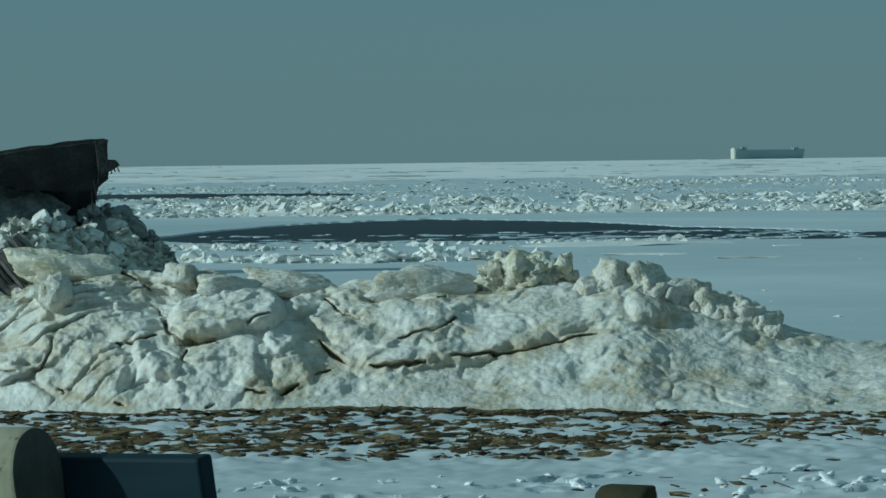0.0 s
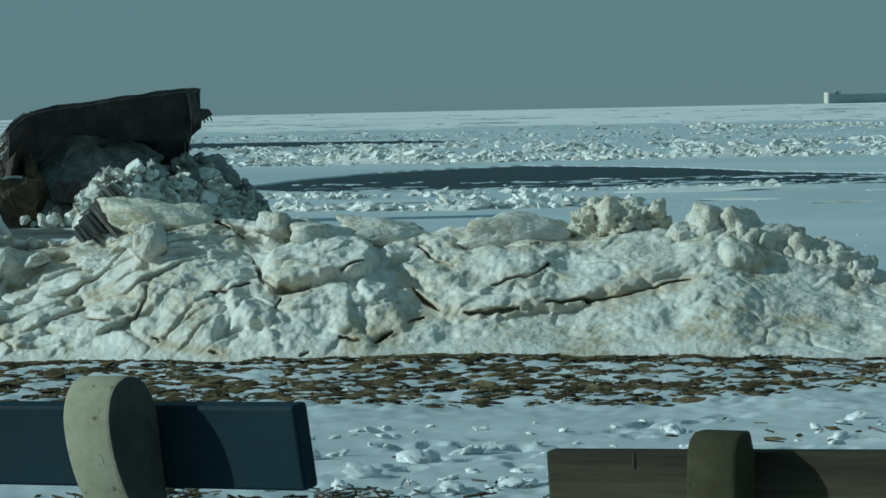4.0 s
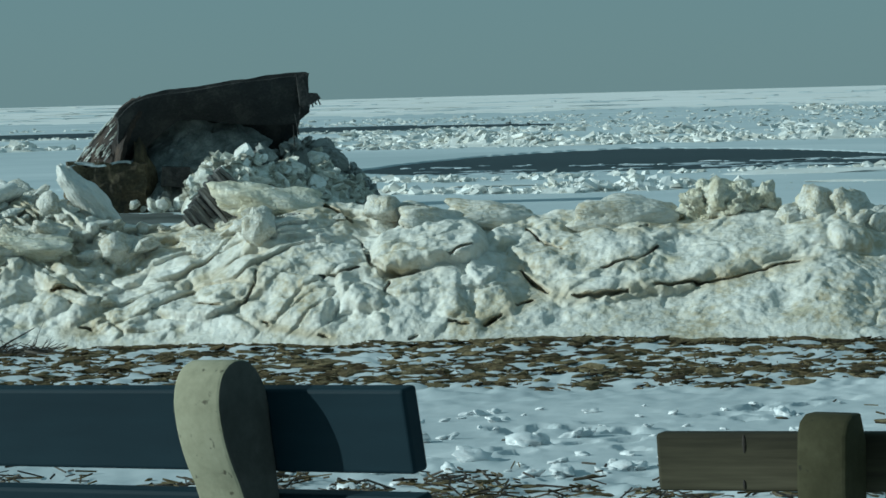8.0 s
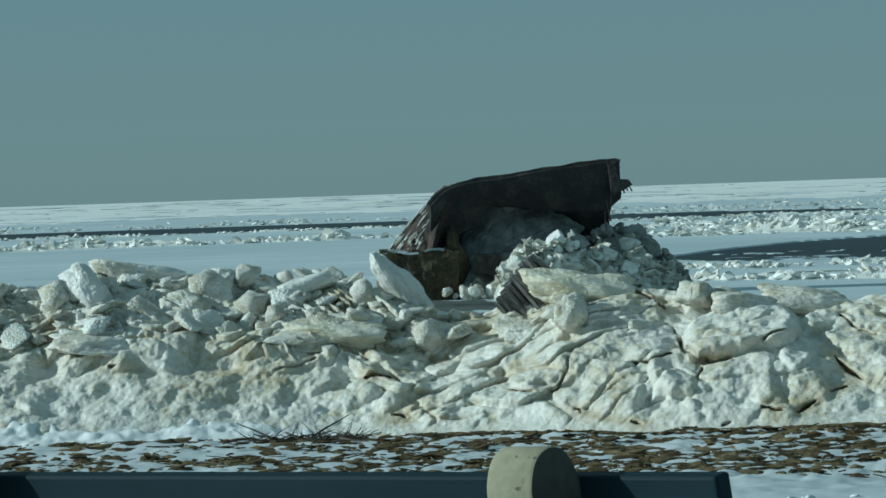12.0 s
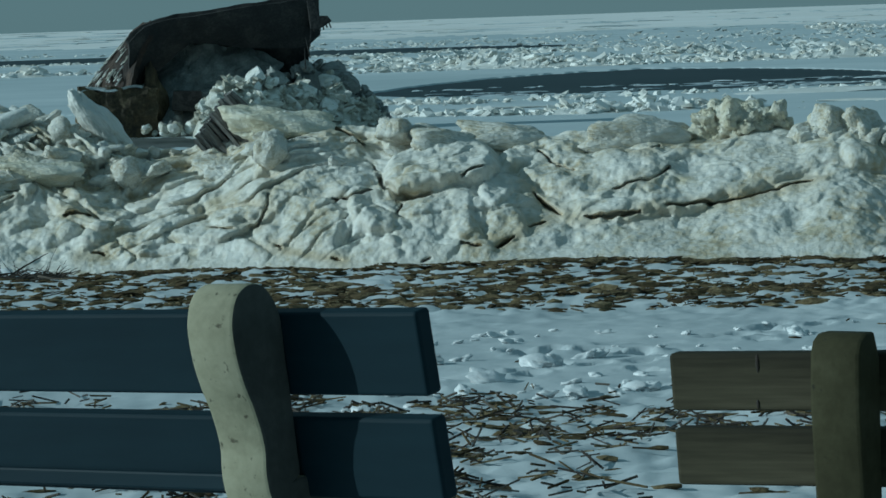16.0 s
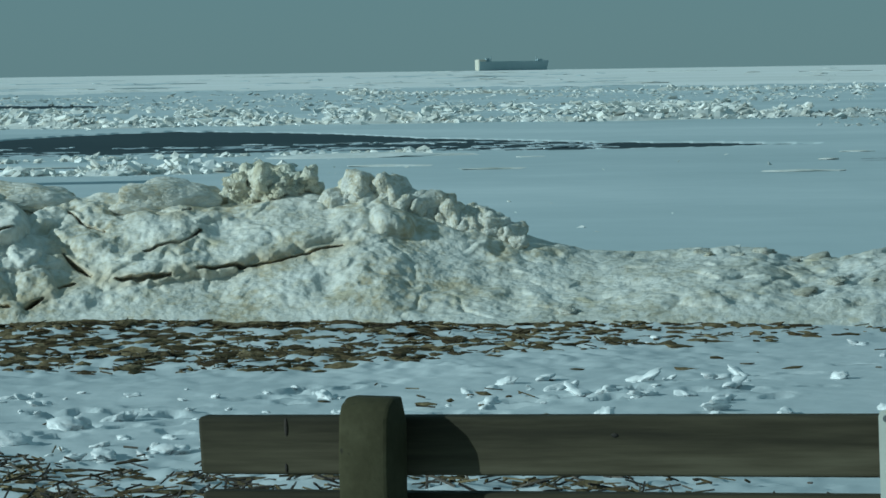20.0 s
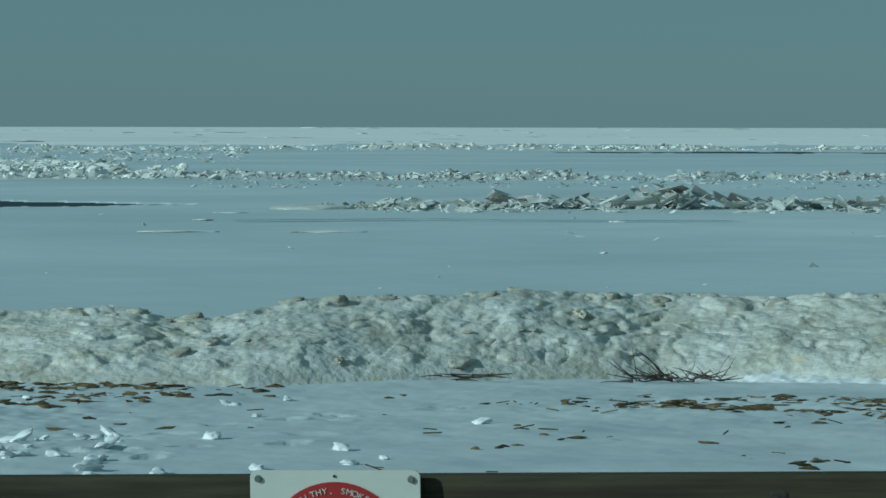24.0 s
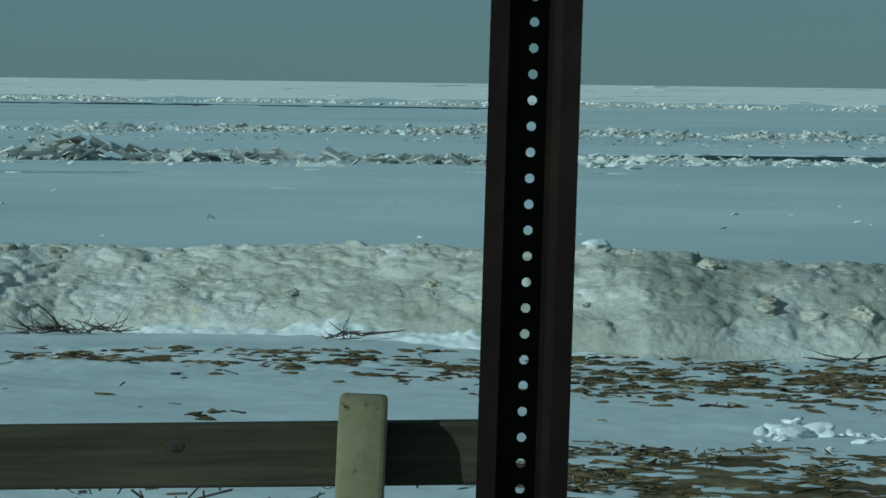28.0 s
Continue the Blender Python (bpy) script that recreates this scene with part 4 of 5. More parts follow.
BLUE_END = rounded([(y * 0.83, z - 0.04) if z > 0.45 else (y, z) for y, z in ROUND_END])
WOOD_END = [(y * 0.88, z) for y, z in SQUARE_END]
LOW_END = [(y * 0.95, z - 0.013 if z > 0.7 else z) for y, z in SQUARE_END]
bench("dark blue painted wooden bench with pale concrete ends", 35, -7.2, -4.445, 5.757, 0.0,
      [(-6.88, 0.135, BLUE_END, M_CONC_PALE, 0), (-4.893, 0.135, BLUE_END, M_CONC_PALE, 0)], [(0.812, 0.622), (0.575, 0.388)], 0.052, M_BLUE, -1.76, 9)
bench("weathered grey-brown wooden bench with concrete ends", 27.5, -3.13, 0.02, 6.43, 0.0,
      [(-2.704, 0.109, LOW_END, M_CONC_BROWN, 1.8), (-0.26, 0.09, WOOD_END, M_CONC_TAN, 3.2)], [(0.798, 0.675), (0.639, 0.516)], 0.045, M_WOOD, -1.46, 3,
      [(-0.618, 0.757, 0.02, 0.6), (-0.98, 0.70, 0.009, 0.6), (-2.2, 0.76, 0.008, 0.6), (-2.925, 0.776, 0.0045, 4.5), (-2.93, 0.69, 0.004, 2.6)])

# the sign on the back of the wooden bench
S0, S1, STOP = -1.649, -1.31, 0.814
sign = thing("notice_sign", "white metal smoke-free notice with a red ring, bolted to the bench", "sign", m=pose(*on_row((S0 + S1) / 2, 6.402, STOP, 27.5), 0, -1.2, -27.5))
SW = S1 - S0
plate_pts = []
for cx, cz, a0 in ((SW / 2 - 0.014, -0.014, 0), (-SW / 2 + 0.014, -0.014, 90), (-SW / 2 + 0.014, -0.486, 180), (SW / 2 - 0.014, -0.486, 270)):
    plate_pts += [(cx + 0.014 * math.cos(radians(a0 + k * 18)), cz + 0.014 * math.sin(radians(a0 + k * 18))) for k in range(6)]
part("plate", extrude_profile(plate_pts, 0.004, "y"), M_SIGN, sign)
for bx, bz in ((-SW / 2 + 0.016, -0.017), (SW / 2 - 0.018, -0.018)):
    bm = bmesh.new()
    bmesh.ops.create_cone(bm, segments=10, radius1=0.0075, radius2=0.006, depth=0.006, cap_ends=True, matrix=Matrix.Translation((bx, -0.005, bz)) @ Matrix.Rotation(radians(90), 4, "X"))
    part("bolt", bm, M_BOLT, sign, "grey bolt head")
    part("spacer", box((0.03, 0.022, 0.03), (bx, 0.0132, bz - 0.012)), M_KNOT, sign)
bm = bmesh.new()
bmesh.ops.create_cone(bm, segments=8, radius1=0.003, radius2=0.003, depth=0.002, cap_ends=True, matrix=Matrix.Translation((0, -0.0035, -0.012)) @ Matrix.Rotation(radians(90), 4, "X"))
part("rivet_hole", bm, M_BLACK, sign)
RING_Z, R_OUT, R_IN = -0.166, 0.143, 0.110


def flat(outline, y, thick=0.0015):
    bm = extrude_profile(outline, thick, "y")
    bmesh.ops.translate(bm, verts=bm.verts, vec=(0, y, 0))
    return bm


bm = bmesh.new()
loops = []
for y in (-0.002, -0.0045):
    for rad in (R_OUT, R_IN):
        loops.append([bm.verts.new((rad * math.cos(radians(a * 5)), y, RING_Z + rad * math.sin(radians(a * 5)))) for a in range(72)])
for a in range(72):
    b = (a + 1) % 72
    for p, q in ((0, 1), (2, 3), (0, 2), (1, 3)):
        bm.faces.new((loops[p][a], loops[p][b], loops[q][b], loops[q][a]))
part("red_ring", bm, M_RED, sign, "red prohibition ring")
c, w = math.cos(radians(45)), 0.0145
part("red_bar", flat([((-R_IN - 0.003) * c + w * c, RING_Z + (R_IN + 0.003) * c + w * c), ((-R_IN - 0.003) * c - w * c, RING_Z + (R_IN + 0.003) * c - w * c),
                      ((R_IN + 0.003) * c - w * c, RING_Z - (R_IN + 0.003) * c - w * c), ((R_IN + 0.003) * c + w * c, RING_Z - (R_IN + 0.003) * c + w * c)], -0.0085, 0.002), M_RED, sign, "red diagonal bar")
part("cigarette", flat([(-0.096, RING_Z - 0.014), (0.063, RING_Z - 0.014), (0.063, RING_Z + 0.012), (-0.096, RING_Z + 0.012)], -0.0055), M_BLACK, sign, "black cigarette symbol")
part("cigarette_tip", flat([(0.069, RING_Z - 0.014), (0.093, RING_Z - 0.014), (0.093, RING_Z + 0.012), (0.069, RING_Z + 0.012)], -0.0055), M_BLACK, sign)
for dx, dz, k in ((0.0, 0.0, 1.0), (-0.004, -0.022, 0.82)):
    up = [(0.024, 0.098), (0.030, 0.086), (0.046, 0.077), (0.064, 0.068), (0.078, 0.056), (0.086, 0.040), (0.085, 0.022)]
    low = [(0.080, 0.022), (0.078, 0.038), (0.068, 0.050), (0.052, 0.058), (0.036, 0.064), (0.027, 0.074)]
    part("smoke_curl", flat([(0.03 + (x - 0.03) * k + dx, RING_Z + 0.098 + (z - 0.098) * k + dz) for x, z in up + low], -0.0055), M_BLACK, sign, "black smoke curl")


def ring_text(text, rad, size, first, step):
    """Letters round a ring, the middle of the text at the top."""
    verts, faces, n = [], [], 0
    for k, ch in enumerate(text):
        if ch == " ":
            continue
        cu = bpy.data.curves.new("letter", "FONT")
        cu.body, cu.size, cu.align_x, cu.extrude = ch, size, "CENTER", 0.0006
        ob = new("letter", cu)
        me = bpy.data.meshes.new_from_object(ob.evaluated_get(bpy.context.evaluated_depsgraph_get()))
        a = radians(first + k * step)
        turn = Matrix.Translation((rad * math.sin(a), -0.0056, RING_Z + rad * math.cos(a))) @ Matrix.Rotation(a, 4, "Y") @ Matrix.Rotation(radians(90), 4, "X")
        verts += [turn @ v.co for v in me.vertices]
        faces += [[i + n for i in p.vertices] for p in me.polygons]
        n = len(verts)
        bpy.data.objects.remove(ob)
        bpy.data.curves.remove(cu)
        bpy.data.meshes.remove(me)
    me = bpy.data.meshes.new("lettering")
    me.from_pydata(verts, [], faces)
    me.materials.append(M_SIGN)
    return me


WORDS = "BEACH IS A HEALTHY, SMOKE-FREE ENVIRONMENT"
put("lettering", ring_text(WORDS, 0.1205, 0.0175, -18.6 * 5.6, 5.6), sign, label="small white capitals round the red ring")

# the perforated channel post
POST_D = 3.3
post = thing("sign_post", "dark brown steel channel post with a row of punched holes", "sign post", m=pose(*on_row(0.2038, POST_D, 0.004), 0, 1.0, -ROW))
INCH, HOLE, WEB = 0.0254, 0.0049, 0.040
bm = bmesh.new()
ring = [(math.cos(radians(22.5 + 45 * k)), math.sin(radians(22.5 + 45 * k))) for k in range(8)]
square = [(1, 0.42), (0.42, 1), (-0.42, 1), (-1, 0.42), (-1, -0.42), (-0.42, -1), (0.42, -1), (1, -0.42)]
rows_of = 92
for side in (0, 1):
    y = 0.0035 * side
    for n in range(rows_of):
        zc = (n + 0.5) * INCH
        inner = [bm.verts.new((HOLE * a, y, zc + HOLE * b)) for a, b in ring]
        outer = [bm.verts.new((WEB / 2 * a, y, zc + INCH / 2 * b)) for a, b in square]
        for k in range(8):
            j = (k + 1) % 8
            bm.faces.new((inner[k], inner[j], outer[j], outer[k]))
        corners = [bm.verts.new((WEB / 2 * a, y, zc + INCH / 2 * b)) for a, b in ((1, 1), (-1, 1), (-1, -1), (1, -1))]
        bm.faces.new((outer[0], outer[1], corners[0]))
        bm.faces.new((outer[2], outer[3], corners[1]))
        bm.faces.new((outer[4], outer[5], corners[2]))
        bm.faces.new((outer[6], outer[7], corners[3]))
        if side:
            for k in range(8):
                j = (k + 1) % 8
                a, b = ring[k], ring[j]
                bm.faces.new([bm.verts.new(p) for p in ((HOLE * a[0], 0, zc + HOLE * a[1]), (HOLE * b[0], 0, zc + HOLE * b[1]), (HOLE * b[0], y, zc + HOLE * b[1]), (HOLE * a[0], y, zc + HOLE * a[1]))])
bmesh.ops.remove_doubles(bm, verts=list(bm.verts), dist=0.0002)
part("web", bm, M_STEEL, post, "punched steel web")
tall = rows_of * INCH
for side in (-1, 1):
    x0, x1, x2 = 0.0196 * side, 0.026 * side, 0.0445 * side
    outline = [(x0, -0.0004), (x1, -0.026), (x2, -0.026), (x2, -0.0225), (x1 + 0.003 * side, -0.0225), (x0 + 0.0035 * side, 0.0039), (x0, 0.0039)]
    bm = bmesh.new()
    f = bm.faces.new([bm.verts.new((x, y, 0)) for x, y in outline])
    up = bmesh.ops.extrude_face_region(bm, geom=[f])
    bmesh.ops.translate(bm, verts=[v for v in up["geom"] if isinstance(v, bmesh.types.BMVert)], vec=(0, 0, tall))
    part("flange", bm, M_STEEL, post)

# ---- the wreck out in the ice ----
wreck = thing("shipwreck", "black broken concrete ship stern with rusty flank, frozen into ice", "shipwreck", m=pose(*polar(-6.1, 108, ICE - 0.1), 0, 0, 6.1))
T_U, T_H = [-3.75, -3.2, -2.6, -2.2, -1.94, -1.5, -1.0, 0.6, 2.2, 3.0, 3.5, 3.6], [1.75, 2.3, 2.95, 3.35, 3.55, 3.72, 3.82, 4.0, 4.19, 4.28, 4.3, 4.26]
B_U, B_H = [-3.75, -3.2, -2.6, -2.2, -1.7, -1.0, -0.5, 0.0, 1.2, 2.2, 2.8, 3.2, 3.6], [1.6, 1.6, 1.6, 1.7, 2.1, 2.7, 3.05, 3.05, 2.85, 2.78, 2.78, 2.85, 3.15]


def shell(name, fn, nu, nv, thick, mat, label="", rough=0.05, seed=1):
    """A thick curved skin: fn(a, b) of two grids in 0..1 gives x, y, z; noise roughens it."""
    a, b = np.meshgrid(np.linspace(0, 1, nu), np.linspace(0, 1, nv), indexing="ij")
    p = np.stack(np.broadcast_arrays(*fn(a, b)), -1)
    p = p + rough * np.stack([fbm(p[..., 0] * 1.7, p[..., 1] * 1.7, p[..., 2] * 1.7 + 9 * k, 4, seed + 10 * k) for k in range(3)], -1)
    i, j = np.meshgrid(np.arange(nu - 1), np.arange(nv - 1), indexing="ij")
    k = i * nv + j
    me = raw_mesh(name, p.reshape(-1, 3), np.stack([k, k + nv, k + nv + 1, k + 1], -1).reshape(-1, 4), mat, False)
    ob = put(name, me, wreck, label=label)
    if thick:
        mod = ob.modifiers.new("thickness", "SOLIDIFY")
        mod.thickness, mod.offset = thick, 0
    return ob


def across(a, lo=-2.45, hi=3.6):
    return lo + (hi - lo) * a


shell("front_plate", lambda a, b: (across(a), -1.0 + 0.75 * (1 - b) ** 1.3, np.interp(across(a), B_U, B_H) + b * (np.interp(across(a), T_U, T_H) - np.interp(across(a), B_U, B_H))),
      60, 14, 0.16, M_HULL, "overhanging black hull plate", 0.03, 3)
shell("deck", lambda a, b: (across(a), -1.0 + 2.3 * b, np.interp(across(a), T_U, T_H) - 0.12 * b), 50, 14, 0.2, M_HULL, "", 0.025, 5)
shell("back_wall", lambda a, b: (across(a, -3.2, 3.3), 1.3 + 0 * a, b * (np.interp(across(a, -3.2, 3.3), T_U, T_H) - 0.15)), 40, 20, 0.2, M_HULL, "", 0.06, 7)
def flank(a, b):
    """The flank: a from its far left edge to the front, b from its foot to the top."""
    left, right = np.interp(b, [0, 0.45, 0.8, 1], [-3.85, -3.35, -2.5, -1.95]), np.interp(b, [0, 0.5, 1], [-2.35, -2.25, -1.5])
    return left + (right - left) * a, 0.9 - 1.84 * a**0.8, np.interp(b, [0, 0.45, 0.8, 1], [1.5, 2.2, 3.1, 3.68])


shell("flank", flank, 20, 24, 0.16, M_RUST, "rust-streaked flank", 0.07, 9)
part("base_block", rough_box((2.45, 2.6, 1.75), (-2.85, 0.1, 0.8), 22, 0.18, 3), M_BASE, wreck, "stained footing of the hull")
part("inner_block", rough_box((0.85, 0.8, 0.62), (-0.75, -0.7, 1.15), 7, 0.06, 4), M_HULL, wreck, m=pose(0, 0, 0, 0, 4, 0))
shell("frozen_spray", lambda a, b: (across(a, -2.1, 2.4), -0.75 + 1.75 * b, 0.2 + 2.7 * b**0.8 * np.interp(a, [0, 0.3, 0.8, 1], [0.6, 1.0, 0.95, 0.75])), 40, 22, 0.1, M_SPRAY, "frozen spray inside the hull", 0.16, 13)
shell("ledge_ice", lambda a, b: (across(a, -4.05, -2.0), -1.22 + 0.5 * b, 1.66 + 0.12 * np.sin(a * 9) * 0.3 + 0 * b), 24, 6, 0.07, M_FROST, "ice on the ledge", 0.04, 15)
bm = extrude_profile([(3.3, 3.35), (3.5, 3.28), (3.74, 3.4), (3.98, 3.55), (3.86, 3.72), (3.6, 3.74), (3.45, 4.25), (3.2, 4.3)], 0.8, "y", 0.03)
bmesh.ops.translate(bm, verts=bm.verts, vec=(0, -0.7, 0))
part("broken_lip", bm, M_HULL, wreck, "jagged broken edge of the deck")
rng = np.random.RandomState(3)
for k in range(9):
    u, top = 3.1 + 0.1 * k, np.interp(3.1 + 0.1 * k, [3.1, 3.3, 3.9], [2.6, 3.3, 3.5])
    bm = bmesh.new()
    bmesh.ops.create_cone(bm, segments=6, radius1=0.028, radius2=0.014, depth=rng.uniform(0.15, 0.35) if k > 2 else 0.7, cap_ends=True)
    part("torn_rod", bm, M_HULL, wreck, m=pose(u, -1.0, top - (0.2 if k < 3 else 0.02), rng.uniform(-20, 20), rng.uniform(-30, 10), 0))
FROSTS = [raw_mesh("frost_patch", *chunk(300 + k, 3, 8, 16, 0.22, 0.0), M_HEAP, True) for k in range(4)]
for k in range(80):  # snow caught on the flank
    fa, fb = 0.75 * rng.rand() ** 1.5, 0.85 * rng.rand() ** 1.4
    if k % 3 == 0:
        fa = 0.03
    x, y, z = (float(v) for v in flank(fa, fb))
    put("frost_patch", FROSTS[k % 4], wreck, pose(x - 0.13, y - 0.11, z + 0.03, rng.uniform(-15, 15), -52, rng.uniform(0, 40)) @ Matrix.Diagonal((0.1 + 0.4 * rng.rand() ** 2, rng.uniform(0.03, 0.06), 0.04, 1)))
put("iced_pillar", raw_mesh("iced_pillar", *chunk(510, 4, 8, 8, 0.5, 0.2), M_BASE, True), wreck, pose(-1.72, -0.45, 1.1, 4, -6, 20) @ Matrix.Diagonal((0.75, 0.6, 2.2, 1)), "pillar of brown stained concrete")
put("iced_foot", raw_mesh("iced_foot", *chunk(511, 4, 8, 8, 0.5, 0.2), M_SPRAY, True), wreck, pose(-0.9, -0.6, 0.45, 0, 0, 60) @ Matrix.Diagonal((1.6, 0.8, 1.1, 1)), "lump of frozen spray")
for k in range(26):  # lumps frozen round its foot
    big = 0.12 + 0.45 * rng.rand() ** 2
    put("ice_crust", FROSTS[k % 4], wreck, pose(rng.uniform(-2.0, 0.1), -1.25 + rng.uniform(-0.3, 0.1), 0.15 + 0.3 * rng.rand(), rng.uniform(-40, 40), rng.uniform(-40, 40), 0) @ Matrix.Diagonal((big, big, big * 0.8, 1)))

HEAP = [raw_mesh("ice_block", *chunk(220 + k, 3, 4, 40, 0.08, 0), M_HEAP, False) for k in range(8)]
HEAP_THIN = [raw_mesh("ice_plate", chunk(240 + k, 2, 5, 30, 0.08, 0)[0] * (1, 0.8, 0.28), BALLS[2][1], M_HEAP, False) for k in range(5)]
heap = thing("ice_heap", "heap of broken white ice blocks piled against the wreck", "ice heap", m=pose(*polar(-6.1, 106.3, ICE - 0.1), 0, 0, 6.1))
mound_u, mound_h = [-0.5, -0.2, 0.5, 1.5, 2.75, 3.6, 4.4, 5.1, 5.6, 5.9], [0.3, 1.2, 1.6, 1.85, 1.95, 1.85, 1.5, 1.15, 0.6, 0.1]


def mound(u, b):
    """The heap's height and depth: it runs from before the hull at its left end to behind the hull's line at its right end."""
    axis = np.interp(u, [-0.6, 1.0, 2.2, 3.2, 4.0, 6.5], [-0.9, -0.4, 0.5, 1.8, 2.4, 3.0])
    back = np.clip(1 - b * b, 0, 1) ** np.where(np.asarray(b) < 0, 0.85, 0.6)
    u, b = np.atleast_1d(u).astype(float), np.atleast_1d(b).astype(float)
    return np.squeeze(np.interp(u, mound_u, mound_h) * back * (1 + 0.24 * fbm(u * 1.6, b * 1.5, 3, 3, 78))), axis + b * np.interp(u, [-0.6, 2.2, 4.0, 6.5], [0.8, 1.9, 2.6, 2.4]) - 0.2


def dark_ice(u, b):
    """Where the heap is dark: over its back, most of all towards the right end."""
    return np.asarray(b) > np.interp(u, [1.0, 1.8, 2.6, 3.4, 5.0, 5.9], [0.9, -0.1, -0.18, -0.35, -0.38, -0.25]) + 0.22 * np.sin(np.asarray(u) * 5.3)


a, b = np.meshgrid(np.linspace(-0.5, 5.9, 60), np.linspace(-1, 1, 24), indexing="ij")
hh, dd = mound(a, b)
k2 = (np.arange(59)[:, None] * 24 + np.arange(23)[None, :])
put("core", raw_mesh("core", np.stack([a, dd, hh - 0.1 + 0.12 * fbm(a * 2, b * 3, 0, 3, 77)], -1).reshape(-1, 3), np.stack([k2, k2 + 24, k2 + 25, k2 + 1], -1).reshape(-1, 4), [M_HEAP, M_DARKICE], True), heap)
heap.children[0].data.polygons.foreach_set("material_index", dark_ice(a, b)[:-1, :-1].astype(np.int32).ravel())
DARK = [raw_mesh("dark_ice_block", *chunk(230 + k, 3, 5, 30, 0.12, 0), M_DARKICE, False) for k in range(4)]
rng = np.random.RandomState(8)
for k in range(295):
    u, b = -0.3 + 6.1 * rng.rand(), rng.uniform(-0.98, 0.6)
    h, d = mound(u, b)
    big = 0.13 + 0.5 * rng.rand() ** 2.6
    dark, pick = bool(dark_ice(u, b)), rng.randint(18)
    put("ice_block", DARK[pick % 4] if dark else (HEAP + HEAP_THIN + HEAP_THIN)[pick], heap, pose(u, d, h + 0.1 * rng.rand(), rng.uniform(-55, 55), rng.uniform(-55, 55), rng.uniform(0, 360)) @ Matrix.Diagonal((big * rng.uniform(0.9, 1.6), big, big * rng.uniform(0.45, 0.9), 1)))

pieces = []
for k in range(420):  # smaller shards between the blocks
    u, b = rng.uniform(-0.4, 5.9), rng.uniform(-1, 0.6)
    if dark_ice(u, b):
        continue
    h, d = mound(u, b)
    big = rng.uniform(0.06, 0.24)
    pieces.append((turned(BOX_V + rng.uniform(-0.2, 0.2, (8, 3)), rng, 0.9, (big * 1.5, big, big * rng.uniform(0.3, 0.8)), (u, float(d), float(h) + 0.05)), BOX_F))
shards = put("ice_rubble", soup("ice_rubble", M_HEAP, pieces), heap)
tagged(shards, "small white ice shards", kind="stuff")
wet = new("wet_ice", polar_sheet("wet_ice", np.linspace(-8.9, -5.2, 50), np.linspace(93, 107.8, 24), lambda a, r: ICE + 0.06 - 0.07 * (((a + 7.1) / 1.25) ** 2 + ((r - 100.5) / 6.0) ** 2) + 0.02 * fbm(a * 3, r * 0.8, 0, 2, 6), M_WET))
tagged(wet, "dark wet ice at the foot of the wreck", "ice patch", kind="structure")

# grey timber stump behind the crest
stump_r, stump_z = ridge_height(np.array([-6.0]), np.array([0.98]))
rng = np.random.RandomState(12)
stump = thing("driftwood", "ribbed dark grey driftwood stump jammed in the ice ridge", "driftwood", m=pose(*polar(-5.78, stump_r[0] - 0.25, stump_z[0] - 0.1), 0, 0, 6) @ Matrix.Diagonal((1.12, 1.12, 1.12, 1)))
for k in range(44):  # ribbed fibres side by side, running down to the right from a broken edge
    f = (k % 22) / 21
    long = (0.16 + 0.34 * f) / 0.72 + rng.uniform(-0.03, 0.03)
    v = BOX_V * (rng.uniform(0.022, 0.04), 0.07, long) - (0, 0, long / 2)
    v[0::2, :2] *= 0.8
    put("splinter", raw_mesh("splinter", v, BOX_F, M_TIMBER), stump, pose(-0.24 + 0.26 * f + rng.uniform(-0.01, 0.01), 0.07 * (k // 22) + rng.uniform(-0.03, 0.03), 0.1 + 0.32 * f + rng.uniform(-0.02, 0.02), rng.uniform(-5, 5), -42 + rng.normal() * 2, rng.normal() * 8))

# ---- broken pack ice ----
def rubble(name, label, right, dist, count, size, mat, seed, plates=0.5, level=ICE, clumpy=0.15, flatness=0.6):
    """Broken pieces strewn between two angles and two distances; size in metres at 200 m, growing with distance."""
    rng = np.random.RandomState(seed)
    pieces = []
    many = count * 8
    ts, rs = rng.uniform(*right, many), 1 / rng.uniform(1 / dist[1], 1 / dist[0], many)
    keep = 0.6 * fbm(ts * 0.9, 1400 / rs, seed, 3, seed) + 0.9 * vnoise(ts * 2.6, 5200 / rs, 2, seed + 5) > clumpy + rng.uniform(-0.4, 0.3, many)
    if level == ICE:
        keep &= lead_depth(ts, rs) <= 0
    for t, r in zip(ts[keep][:count], rs[keep][:count]):
        big = (size[0] + (size[1] - size[0]) * rng.rand() ** 2) * r / 200
        thin = rng.rand() < plates
        v, f = (BOX_V + rng.uniform(-0.2, 0.2, (8, 3)), BOX_F) if thin else (BALLS[1][0] * 0.6 * (1 + rng.uniform(-0.3, 0.3, (12, 1))), BALLS[1][1])
        dims = (big * rng.uniform(1, 2), big * rng.uniform(0.8, 1.5), big * (0.28 if thin else rng.uniform(0.5, 1.0)) * flatness)
        base = level + 3.36 * max(0, (r - 600) / 4200)
        pieces.append((turned(v, rng, 0.6 if thin else 0.3, dims, polar(t, r, base + dims[2] * 0.2 + (big * 0.06 if thin else 0))), f))
    return tagged(new(name, soup(name, mat, pieces)), label, "ice rubble", kind="stuff")


